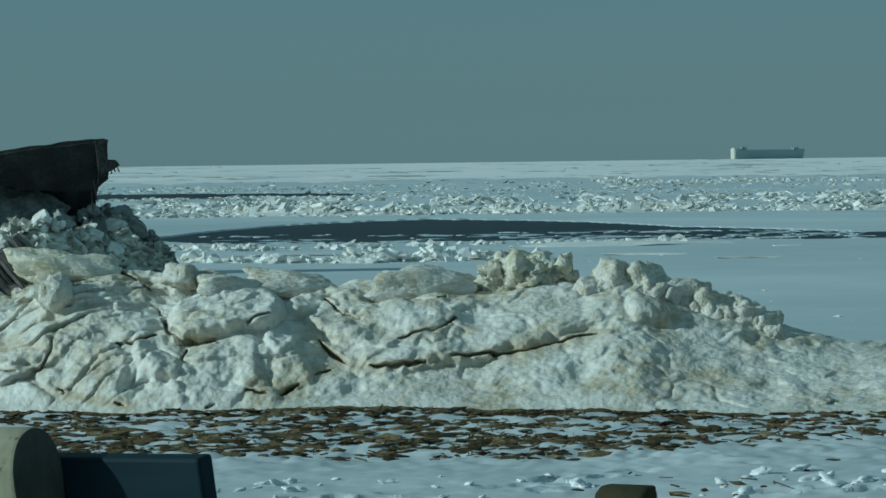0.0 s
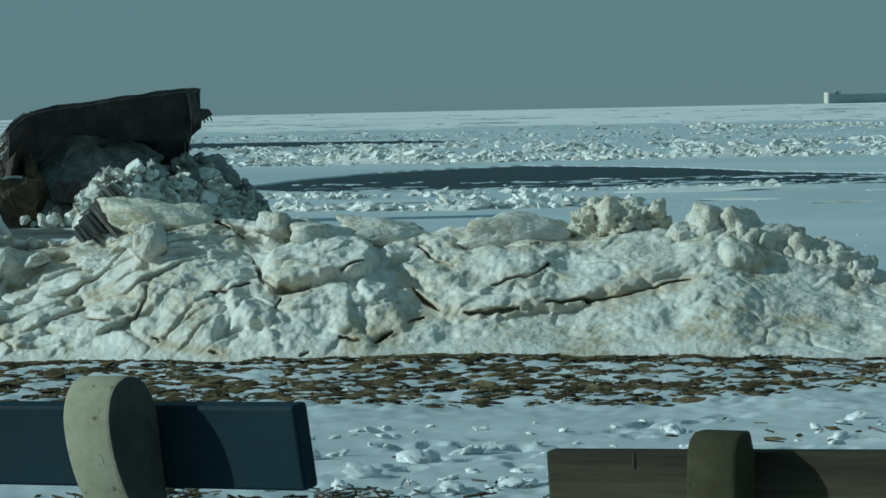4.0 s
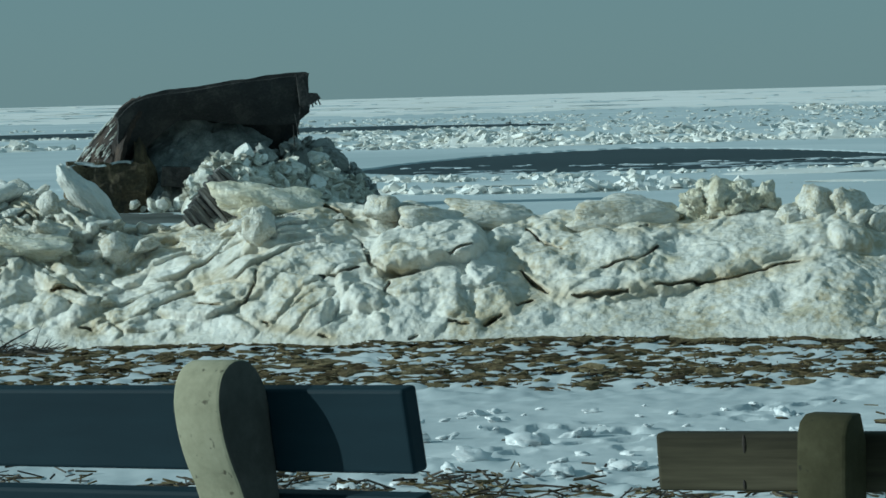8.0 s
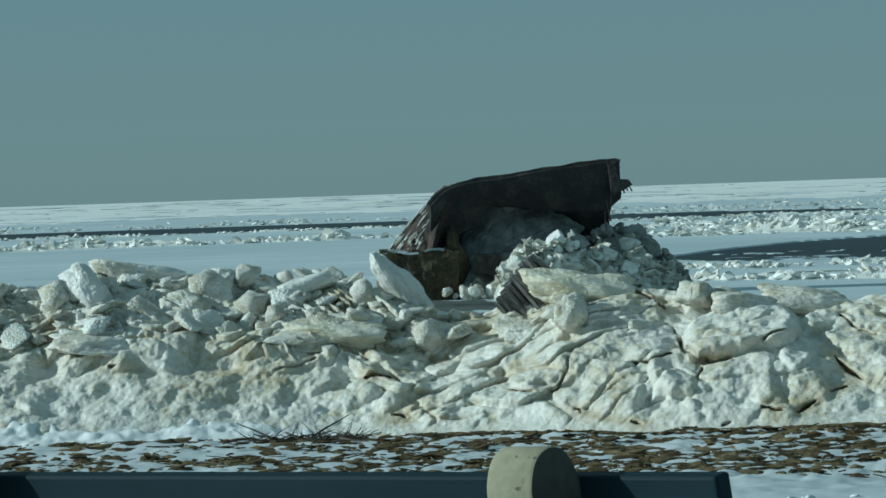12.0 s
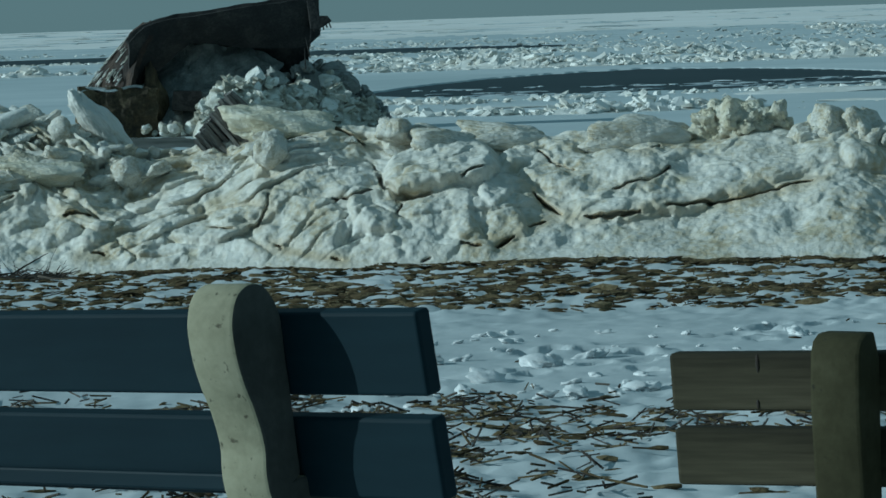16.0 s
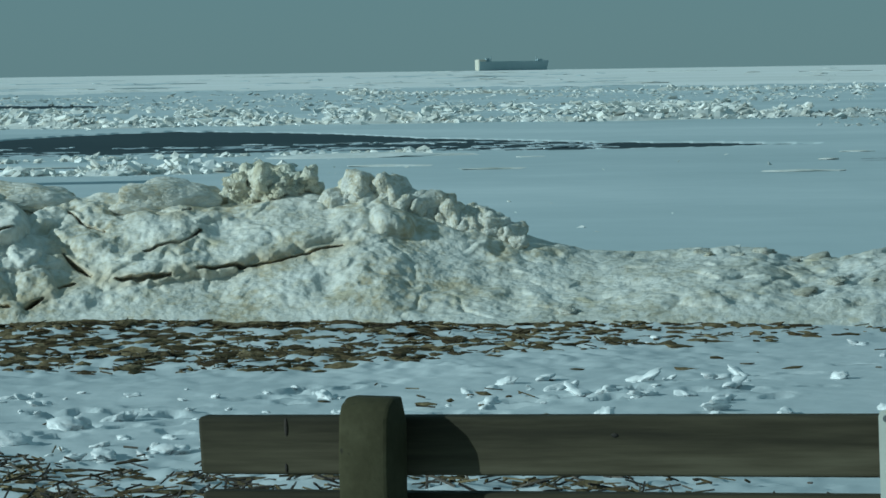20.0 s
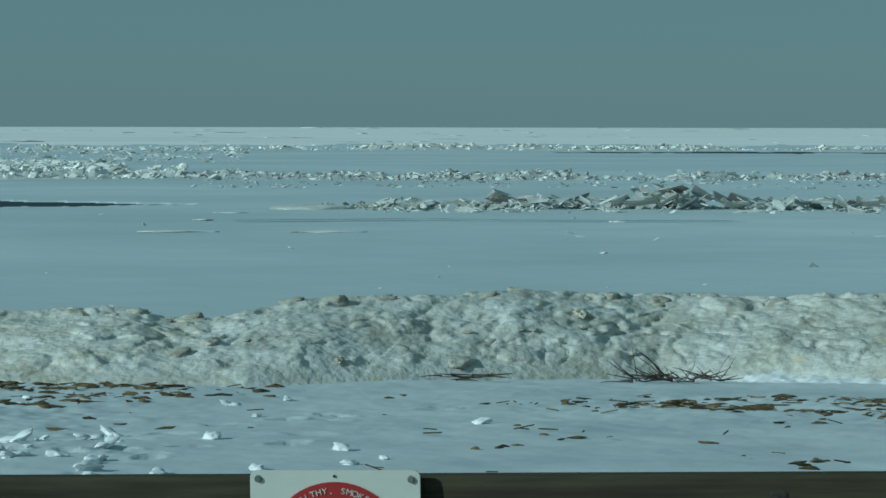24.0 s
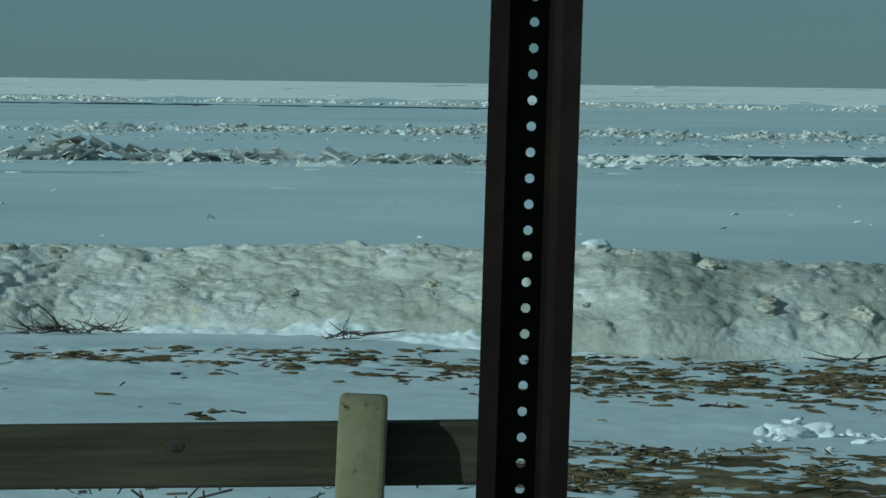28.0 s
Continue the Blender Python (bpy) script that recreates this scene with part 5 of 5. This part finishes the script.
def pressure_row(name, label, right, dist, wide, high, count, size, seed, mat=M_PACK):
    """A low wall of piled pieces along an arc, heaped in clumps."""
    rng = np.random.RandomState(seed)
    pieces = []
    ts = rng.uniform(*right, count * 2)
    heap_up = np.clip(0.5 + 0.75 * fbm(ts * 1.1, 0 * ts, 1, 4, seed), 0.04, 1.2)
    mid = dist * (1 + 0.03 * fbm(ts * 0.25, 0 * ts, 5, 2, seed + 1))
    keep = rng.rand(len(ts)) < 0.25 + heap_up
    for t, top, m in zip(ts[keep][:count], heap_up[keep], mid[keep]):
        across_ = rng.normal() * 0.5
        big = size[0] + (size[1] - size[0]) * rng.rand() ** 2
        thin = rng.rand() < 0.5
        v, f = (BOX_V + rng.uniform(-0.2, 0.2, (8, 3)), BOX_F) if thin else (BALLS[1][0] * 0.55 * (1 + rng.uniform(-0.35, 0.35, (12, 1))), BALLS[1][1])
        dims = (big * rng.uniform(0.9, 1.6), big, big * (0.3 if thin else 0.7))
        lift = high * top * math.exp(-across_ * across_ * 2) * rng.uniform(0.1, 0.9)
        pieces.append((turned(v, rng, 0.65 if thin else 0.5, dims, polar(t, m + across_ * wide, ICE + lift)), f))
    a, b = np.meshgrid(np.arange(*right, 0.05), np.linspace(-1.2, 1.2, 7), indexing="ij")  # packed snow between the pieces
    top = np.clip(0.5 + 0.75 * fbm(a * 1.1, 0 * a, 1, 4, seed), 0.04, 1.2)
    core = polar(a, dist * (1 + 0.03 * fbm(a * 0.25, 0 * a, 5, 2, seed + 1)) + b * wide, ICE - 0.06 + high * top * np.exp(-2 * b * b) * (0.75 + 0.35 * vnoise(a * 9, b * 3, 0, seed + 2)))
    q = (np.arange(a.shape[0] - 1)[:, None] * 7 + np.arange(6)[None, :]).ravel()
    pieces.append((core.reshape(-1, 3), np.concatenate([np.stack([q, q + 1, q + 8], -1), np.stack([q, q + 8, q + 7], -1)])))
    return tagged(new(name, soup(name, mat, pieces)), label, "ice rubble", kind="stuff")


rubble("pack_rubble", "broad field of broken white pack ice beyond the lead", (-4.5, 11.5), (222, 330), 3600, (0.08, 0.5), M_PACK, 61, clumpy=0.12)
rubble("pack_rubble", "field of small broken ice far out", (-5, 13), (330, 560), 2300, (0.05, 0.26), M_PACK, 62, flatness=0.45, clumpy=-0.1)
pressure_row("pack_rubble", "row of broken ice across the sheet beside the wreck", (-16, -4.5), 264, 5, 0.75, 650, (0.2, 0.8), 63)
pressure_row("pack_rubble", "thin row of broken ice on the near side of the far lead", (-16, -1), 348, 3, 0.22, 500, (0.15, 0.5), 75)
rubble("pack_rubble", "line of broken ice along the far lead", (-16, 0), (405, 520), 450, (0.1, 0.28), M_PACK, 64)
rubble("pack_rubble", "thin far line of broken ice", (5, 36), (500, 640), 900, (0.06, 0.2), M_PACK, 65, flatness=0.5, clumpy=0.0)
pressure_row("pack_rubble", "thin far row of piled broken ice", (4, 36), 520, 14, 0.85, 1500, (0.25, 0.9), 71)
pressure_row("pack_rubble", "row of piled broken grey and white ice across the sheet", (-4.5, 12), 230, 6, 0.75, 1050, (0.16, 0.75), 72)
pressure_row("pack_rubble", "broad low row of broken grey ice across the sheet", (11.4, 36), 228, 9, 0.5, 2700, (0.12, 0.55), 77, M_GREY)
rubble("pack_rubble", "small broken grey ice strewn behind the plate ridge", (12, 36), (190, 262), 1300, (0.06, 0.32), M_GREY, 78, clumpy=0.1, flatness=0.5)
pressure_row("edge_rubble", "small broken ice along the near side of the lead", (-4, 5.5), 141, 2.0, 0.22, 260, (0.1, 0.45), 67)
pressure_row("edge_rubble", "low uneven line of bluish ice lumps on the sheet", (-3.8, 3.2), 118, 1.2, 0.42, 300, (0.1, 0.48), 73)
rubble("edge_rubble", "broken ice beside the open water at the end", (27.5, 36), (144, 158), 500, (0.15, 0.6), M_PACK, 68, clumpy=-0.1)
rng = np.random.RandomState(69)
pieces = []
for k in range(420):
    t, r = rng.uniform(-2.6, 8.5), 147 + 20 * rng.rand() ** 1.5
    if vnoise(np.array([t * 1.1]), np.array([r * 0.35]), 2, 9)[0] + 0.7 * rng.rand() < 0.25:
        continue
    long = 0.15 + 1.3 * rng.rand() ** 2.5
    v = BALLS[1][0] * (1 + rng.uniform(-0.3, 0.3, (len(BALLS[1][0]), 1)))
    pieces.append((turned(v, rng, 0.02, (long, 0.15 + 0.5 * rng.rand(), 0.04), polar(t, r, WATER + 0.01), rng.normal() * 0.2 - radians(t)), BALLS[1][1]))
tagged(new("slush", soup("slush", M_SLUSH, pieces)), "streaks of slush floating in the lead", "slush", kind="stuff")
rubble("ice_crumbs", "scattered crumbs of ice on the flat sheet", (-3, 34), (60, 138), 110, (0.08, 0.4), M_PACK, 70, clumpy=-0.5, flatness=0.5)

rng = np.random.RandomState(74)
pieces = []
pieces.append((turned(BALLS[2][0] * (1 + 0.12 * np.sin(9 * BALLS[2][0][:, :1])), rng, 0.0, (4.6, 2.2, 0.16), polar(4.4, 136.5, ICE), 0.1), BALLS[2][1]))
pieces.append((turned(BALLS[2][0] * (1 + 0.15 * np.sin(11 * BALLS[2][0][:, 1:2])), rng, 0.0, (1.9, 1.6, 0.2), polar(14.1, 141, ICE), -0.1), BALLS[2][1]))
for k in range(14):  # low edges of refrozen floes on the flat sheet
    t, r = rng.uniform(-2, 35), rng.uniform(105, 139)
    pieces.append((turned(BALLS[1][0] * (1 + rng.uniform(-0.3, 0.3, (12, 1))), rng, 0.01, (0.3 + 2.2 * rng.rand() ** 2, 0.3, 0.05), polar(t, r, ICE + 0.01), rng.normal() * 0.15 - radians(t)), BALLS[1][1]))
tagged(new("floe_edges", soup("floe_edges", M_PACK, pieces)), "low white edges of refrozen floes on the flat sheet", "ice rubble", kind="stuff")

a, f = np.meshgrid(np.arange(12.8, 21.6, 0.04), (0, 1), indexing="ij")  # a hairline crack across the flat sheet
wander = 123.4 + 0.9 * fbm(a * 0.5, 0 * a, 2, 3, 85)
slit = 0.5 * np.clip(0.45 + 1.2 * fbm(a * 1.1, 0 * a, 4, 2, 86), 0.02, 1)
k4 = np.arange(a.shape[0] - 1) * 2
tagged(new("ice_crack", raw_mesh("ice_crack", polar(a, wander + (f - 0.5) * slit, ICE + 0.05).reshape(-1, 3), np.stack([k4, k4 + 1, k4 + 3, k4 + 2], -1), M_WATER)), "hairline dark crack across the flat ice sheet", "ice crack", kind="structure")

# the ridge of upended plates
plates = thing("plate_ridge", "low ridge of upended grey ice plates on the sheet", "ice ridge", m=pose(*polar(21, 142, ICE), 0, 0, -21))
PLATE_MESH = []
rng = np.random.RandomState(15)
for k in range(8):
    PLATE_MESH.append(raw_mesh("ice_plate", (BOX_V + rng.uniform(-0.16, 0.16, (8, 3)) * (1, 1, 0.5)) * (1, 0.8, 0.07 + 0.011 * k), BOX_F, M_PLATE))
high_t, high_h = [14.5, 15.5, 16.5, 17.2, 18, 19, 20.3, 20.9, 21.6, 23, 24, 24.8, 25.6, 26.6, 27.5, 28.6], [0.15, 0.5, 0.3, 0.6, 0.55, 0.5, 1.05, 0.95, 0.45, 0.5, 0.55, 0.5, 0.3, 0.4, 0.35, 0.2]
for k in range(290):
    t = rng.uniform(14.6, 28.5)
    top = np.interp(t, high_t, high_h)
    r = 142 + rng.normal() * 1.6
    big = rng.uniform(0.25, 0.75) * (0.6 + 0.5 * top)
    lift = rng.uniform(0, 1) * max(0.0, top - 0.25)
    u, d = (t - 21) * 142 * math.pi / 180, r - 142
    put("ice_plate", PLATE_MESH[rng.randint(8)], plates, pose(u, d, lift + 0.06 + big * 0.12, rng.uniform(-40, 40), rng.uniform(-38, 38), rng.uniform(-40, 40)) @ Matrix.Diagonal((big * 1.3, big, big, 1)))

pressure_row("plate_rubble", "crushed grey ice between the upended plates", (14.2, 28.6), 142, 1.5, 0.36, 1300, (0.07, 0.36), 80, M_PLATE)
rubble("plate_rubble", "flat white ice scraps before the plate ridge", (14.5, 30), (135, 141), 160, (0.15, 0.7), M_PACK, 81, plates=1.0, clumpy=0.0, flatness=0.35)
rng = np.random.RandomState(76)
pieces = []
for k in range(130):  # long low floe edges on the far ice
    t, r = rng.uniform(-17, 37), 1 / rng.uniform(1 / 4300, 1 / 700)
    long = r * (0.002 + 0.014 * rng.rand() ** 2)
    pieces.append((turned(BALLS[1][0] * (1 + rng.uniform(-0.3, 0.3, (12, 1))), rng, 0.0, (long, r * 0.004, r * rng.uniform(0.0001, 0.00035)), polar(t, r, ICE + 3.36 * max(0, (r - 600) / 4200)), rng.normal() * 0.06 - radians(t)), BALLS[1][1]))
tagged(new("far_floes", soup("far_floes", M_PACK, pieces)), "long low grey and white floe edges on the far ice", "ice rubble", kind="stuff")

rng = np.random.RandomState(79)
pieces = []
for k in range(260):  # dull broken floes far out beside the wreck
    t, r = rng.uniform(-17, 9), 1 / rng.uniform(1 / 2600, 1 / 640)
    long = r * (0.0012 + 0.012 * rng.rand() ** 2.2)
    pieces.append((turned(BALLS[1][0] * (1 + rng.uniform(-0.35, 0.35, (12, 1))), rng, 0.0, (long, r * 0.004, r * rng.uniform(0.00006, 0.0003)), polar(t, r, ICE + 3.36 * max(0, (r - 600) / 4200)), rng.normal() * 0.06 - radians(t)), BALLS[1][1]))
tagged(new("far_floes", soup("far_floes", M_SHEET, pieces)), "dull blue-grey floes far out on the ice", "ice rubble", kind="stuff")

# ---- the far ship ----
ship = thing("cargo_ship", "long grey-blue cargo ship with a cream deckhouse on the horizon", "ship", m=pose(*polar(6.95, 4600, 1.1), 0, 0, 18) @ Matrix.Diagonal((1.07, 1, 1, 1)))
hull = part("hull", extrude_profile([(-48, 0), (46, 0), (49, 12.5), (46, 13.5), (40, 12.5), (-47, 12.5)], 14, "y", 0.4), M_SHIPBLUE, ship)
part("deckhouse", box((11, 13, 15.5), (-43.5, 0, 7.6), 1.6), M_SHIPWHITE, ship, "cream deckhouse")
part("funnel", box((5, 5, 4.5), (-34, 0, 14.6), 0.4), M_SHIPBLUE, ship)
part("crane_house", box((7, 8, 3.5), (38, 0, 13.5), 0.4), M_SHIPBLUE, ship)
for x in (-29, 34):
    part("mast", box((0.8, 0.8, 8), (x, 0, 15), 0), M_SHIPBLUE, ship)

# ---- wrack, twigs and snow clods on the beach ----
def spots(rng, count, right, dist, density):
    """Places on the beach, kept by density(right, r) in 0..1."""
    out_t, out_r = [], []
    while len(out_t) < count:
        t, r = rng.uniform(*right, 4000), 1 / rng.uniform(1 / dist[1], 1 / dist[0], 4000)
        keep = rng.rand(4000) < density(t, r)
        out_t += list(t[keep])
        out_r += list(r[keep])
    t, r = np.array(out_t[:count]), np.array(out_r[:count])
    return t, r, ground_level(t, r)


def clumps(t, r, size, seed):
    x, y = np.sin(np.radians(t)) * r, np.cos(np.radians(t)) * r
    return np.clip(0.6 * fbm(x * size, y * size * 0.6, 0, 3, seed) + 0.62, 0, 1) * np.clip(2.0 * fbm(x * size * 5, y * size * 2.6, 3, 3, seed + 1) + 0.4, 0, 1)


def scatter(t, r, seed):
    x, y = np.sin(np.radians(t)) * r, np.cos(np.radians(t)) * r
    return np.clip(0.4 + 0.08 * fbm(x * 0.8, y * 0.5, 0, 2, seed) + 0.5 * vnoise(x * 4.5, y * 3, 3, seed + 1), 0.02, 1)


def upper_band(t, r):
    foot = foot_of_ridge(t)
    wide = np.interp(t, [-16, -8, 3, 7, 11, 14], [4.5, 5.5, 6.0, 4.0, 2.5, 0.6])
    f = (foot - 0.1 - r) / wide
    return np.where((f > 0) & (f < 1), np.interp(f, [0, 0.07, 0.1, 0.75, 1], [1, 1, 0.6, 0.55, 0.15]), 0) * np.maximum(scatter(t, r, 91), np.where(f < 0.05, 0.9, 0)) * np.interp(t, [5, 9, 14], [1, 0.45, 0.1])


def lower_band(t, r):
    top = np.interp(t, [-16, -4, 3, 6, 14], [16.4, 15.2, 14.4, 13.2, 12.8])
    return np.clip((top - r) * 1.2, 0, 1) * np.where(r > 10.2, 0.55, 0) * clumps(t, r, 1.3, 92) * np.interp(t, [-16, 3, 7, 14], [1, 1, 0.4, 0.15])


def right_band(t, r):
    mid = np.interp(t, [17, 22, 27, 34], [22.6, 22.3, 21.4, 20.4])
    wide = np.interp(t, [17, 24, 30, 36], [0.25, 0.8, 1.6, 1.8])
    return np.exp(-(((r - mid) / wide) ** 2)) * clumps(t, r, 1.3, 93) * np.interp(t, [17, 21, 26, 29, 36], [0.15, 0.4, 0.75, 1, 1])


def right_low_band(t, r):
    return np.where((r > 12.6) & (r < 15.6), 0.7, 0) * clumps(t, r, 1.0, 94) * np.interp(t, [26, 29, 36], [0.05, 0.8, 1])


def wrack(name, label, right, dist, density, mats, straws, seed, mat=M_STRAW, upright=0.25, big=0.2, low=1.0, stretch=1.25):
    rng = np.random.RandomState(seed)
    pieces = []
    t, r, z = spots(rng, mats, right, dist, density)
    for a, d, h in zip(t, r, z):
        v = BALLS[1][0] * (1 + rng.uniform(-0.2, 0.2, (len(BALLS[1][0]), 1)))
        wide = 0.04 + big * rng.rand() ** 2
        pieces.append((turned(v * 0.5 * (1 + rng.uniform(-0.45, 0.35, (12, 1))), rng, 0.2 * low, (wide * stretch, wide * rng.uniform(0.4, 0.9), low * (rng.uniform(0.012, 0.03) + 0.15 * wide)), polar(a, d, h + 0.004), rng.normal() * 0.5 - radians(a)), BALLS[1][1]))
    t, r, z = spots(rng, straws, right, dist, density)
    for a, d, h in zip(t, r, z):
        pieces.append((turned(BOX_V, rng, upright, (0.03 + 0.13 * rng.rand() ** 1.5, rng.uniform(0.004, 0.009), rng.uniform(0.004, 0.008)), polar(a, d, h + 0.012 + 0.02 * upright)), BOX_F))
    return tagged(new(name, soup(name, mat, pieces)), label, "beach wrack", kind="stuff")


def wrack_sheet(name, label, right, dist, cover, seed, step=0.08):
    """A matted sheet of reed and sand that shows where the snow lies lowest; cover from 0 to 1 is how much of it shows."""
    def level(t, r):
        x, y = np.sin(np.radians(t)) * r, np.cos(np.radians(t)) * r
        flat_sand = beach(r) + 0.035 * fbm(x * 0.35, y * 0.35, 0, 3, 21) + 0.007 * fbm(x * 2.2, y * 2.2, 0, 3, 22)
        ruffle = 0.009 * fbm(x * 7, y * 6, seed, 3, seed) + 0.006 * np.abs(vnoise(x * 23, y * 17, 2, seed + 4))
        return flat_sand + np.interp(cover(t, r), [0, 0.08, 0.3, 0.5, 1], [-0.12, -0.04, -0.02, -0.012, 0.016]) * rough_snow(t, r) + ruffle * rough_snow(t, r)

    ob = new(name, polar_sheet(name, np.arange(right[0], right[1], step), np.arange(dist[0], dist[1], 0.06), level, M_MAT))
    return tagged(ob, label, "beach wrack", kind="stuff")


def patchy(t, r, seed, wide=0.5):
    x, y = np.sin(np.radians(t)) * r, np.cos(np.radians(t)) * r
    return np.clip(0.5 + wide * fbm(x * 0.55, y * 0.45, 0, 3, seed), 0, 1)


def upper_cover(t, r):
    f = (foot_of_ridge(t) + 0.15 - r) / np.interp(t, [-16, -8, 3, 7, 11, 15], [4.5, 5.5, 6.0, 4.4, 2.6, 0.9])
    return np.interp(f, [-0.1, 0, 0.035, 0.07, 0.75, 0.9, 1.05], [1, 1, 0.9, 0.45, 0.5, 0.45, 0]) * np.where(f < 0.04, 1, 0.55 + 0.8 * patchy(t, r, 91)) * np.interp(t, [5, 8, 11, 16], [1, 0.75, 0.5, 0.05])


def lower_cover(t, r):
    top = np.interp(t, [-16, -4, 3, 6, 14], [16.0, 15.2, 14.4, 13.4, 12.8])
    return np.clip((top - r) * 1.5, 0, 1) * (0.12 + 0.5 * patchy(t, r, 92)) * np.interp(t, [-16, 3, 7, 14], [1, 1, 0.6, 0.15])


def right_cover(t, r):
    mid, wide = np.interp(t, [17, 22, 27, 34], [22.6, 22.3, 21.4, 20.4]), np.interp(t, [17, 24, 30, 36], [0.3, 0.8, 1.7, 1.8])
    return np.clip(1.25 * np.exp(-(((r - mid) / wide) ** 2)) - 0.2, 0, 1) * (0.46 + 0.6 * patchy(t, r, 93)) * np.interp(t, [16, 18, 22, 26, 30, 36], [0, 0.3, 0.6, 0.85, 0.75, 0.75])


def right_low_cover(t, r):
    return np.clip((15.6 - r) * 2, 0, 1) * np.clip((r - 11.8) * 2, 0, 1) * (0.46 + 0.6 * patchy(t, r, 94)) * np.interp(t, [25.5, 27.5, 36], [0, 0.8, 1])


wrack_sheet("wrack_mat", "matted brown reed and sand in the hollows of the snow", (-16, 16), (18.5, 28.2), upper_cover, 181)
wrack_sheet("wrack_mat", "thin brown reed mat under the snow behind the benches", (-16, 14), (9.6, 16.5), lower_cover, 182, 0.12)
wrack_sheet("wrack_mat", "strip of matted brown reed below the low bank", (16, 36.5), (18, 24.5), right_cover, 183)
wrack_sheet("wrack_mat", "brown reed mat in the snow beside the post", (25.5, 36.5), (11.5, 16), right_low_cover, 184, 0.12)
wrack("wrack", "band of brown reed wrack and sand showing through snow", (-16, 14), (19, 27.4), upper_band, 2600, 1500, 31, big=0.14, low=0.85, stretch=1.35)
wrack("wrack", "sparse reed stalks lying on snow behind the benches", (-16, 14), (10, 16.6), lower_band, 10, 1300, 32, M_STICK, 0.42, big=0.06)
wrack("wrack", "brown matted reed on snow behind the benches", (-16, 14), (10, 16.6), lower_band, 330, 1500, 36, big=0.07, low=0.6)
wrack("wrack", "a few reed stalks standing in smooth snow", (14, 27), (9.8, 13.0), lambda t, r: 0.5 * clumps(t, r, 0.9, 97), 12, 190, 37, M_STICK, 0.9)
wrack("wrack", "strip of brown wrack below the low bank", (17, 36), (18, 25), right_band, 1100, 700, 33, big=0.09, upright=0.1, low=0.55, stretch=1.5)
wrack("wrack", "dark straggling wrack beside the post", (26, 36), (12, 16), right_low_band, 150, 500, 34, big=0.08, upright=0.15, low=0.4, stretch=1.5)
wrack("wrack", "scattered brown bits on open snow", (-4, 30), (14, 24.5), lambda t, r: 0.25 * clumps(t, r, 0.6, 95) ** 3, 90, 90, 35, big=0.09, low=0.6)

CLODS = [raw_mesh("snow_clod", *chunk(400 + k, 3, 8, 9, 0.5, 0.1), M_CLOD, True) for k in range(5)]
rng = np.random.RandomState(17)
clod_rows = [(-4 + 15 * rng.rand(), 14 + 4.6 * rng.rand() ** 1.3, 0.025 + 0.1 * rng.rand() ** 2.2) for k in range(190)] + [(8 + 10 * rng.rand(), rng.uniform(16, 23.5), rng.uniform(0.03, 0.1)) for k in range(16)]
clod_rows += [(rng.normal(33.0, 0.8), rng.normal(16.5, 0.4), rng.uniform(0.03, 0.08)) for k in range(18)] + [(9.1, 17.0, 0.1), (32.5, 16.4, 0.13), (32.8, 16.5, 0.15)]
for t, r, big in clod_rows:
    z = ground_level(np.array([t]), np.array([r]))[0]
    put("snow_clod", CLODS[rng.randint(5)], None, pose(*polar(t, r, z + big * 0.12), rng.uniform(-20, 20), rng.uniform(-20, 20), rng.uniform(0, 360)) @ Matrix.Diagonal((big * 1.5, big, big * 0.5, 1)))
    tagged(bpy.context.scene.collection.objects[-1], "lump of kicked-up white snow lying on the beach", "snow clod", "snow clods on the beach")


def twig_pile(right, r, wide, tall, count, seed, label="heap of bare dead twigs washed up on snow"):
    rng = np.random.RandomState(seed)
    z = ground_level(np.array([float(right)]), np.array([float(r)]))[0]
    ob = thing("twig_pile", label, "twigs", "twig piles by the ridge", m=pose(*polar(right, r, z), 0, 0, -right))
    for k in range(count):
        cu = [np.array([rng.uniform(-wide / 2, wide / 2), rng.uniform(-0.15, 0.15), rng.uniform(0.01, 0.05)])]
        way = np.array([rng.normal() * 1.0, rng.normal() * 0.3, abs(rng.normal()) * 0.1 * tall / 0.2])
        way /= np.linalg.norm(way)
        long = rng.uniform(0.25, 0.45) if k % 14 == 0 else rng.uniform(0.06, 0.26)
        for q in range(4):
            way = way + rng.normal(size=3) * (0.11, 0.11, 0.06)
            cu.append(cu[-1] + way / np.linalg.norm(way) * long / 4)
        verts, faces = [], []
        for q, p in enumerate(cu):
            rad = (0.011 if k % 14 == 0 else 0.0065) * (1 - q / 6)
            for c in range(4):
                verts.append(p + rad * np.array([0.5 * math.cos(c * 1.571), math.cos(c * 1.571), math.sin(c * 1.571)]))
            if q:
                o = 4 * (q - 1)
                faces += [(o + c, o + (c + 1) % 4, o + 4 + (c + 1) % 4, o + 4 + c) for c in range(4)]
        put("twig", raw_mesh("twig", np.array(verts), np.array(faces), M_STICK), ob)
    return ob


twig_pile(-9.6, foot_of_ridge(-9.6) - 0.75, 0.85, 0.4, 130, 1)
twig_pile(20.3, 25.3, 0.7, 0.8, 60, 2)
twig_pile(16.6, 25.4, 0.3, 0.08, 16, 3)
twig_pile(24.8, 24.4, 0.4, 0.16, 18, 4)
twig_pile(9.6, 25.5, 0.5, 0.1, 14, 5)
twig_pile(33.4, 22.9, 0.3, 0.2, 12, 6)
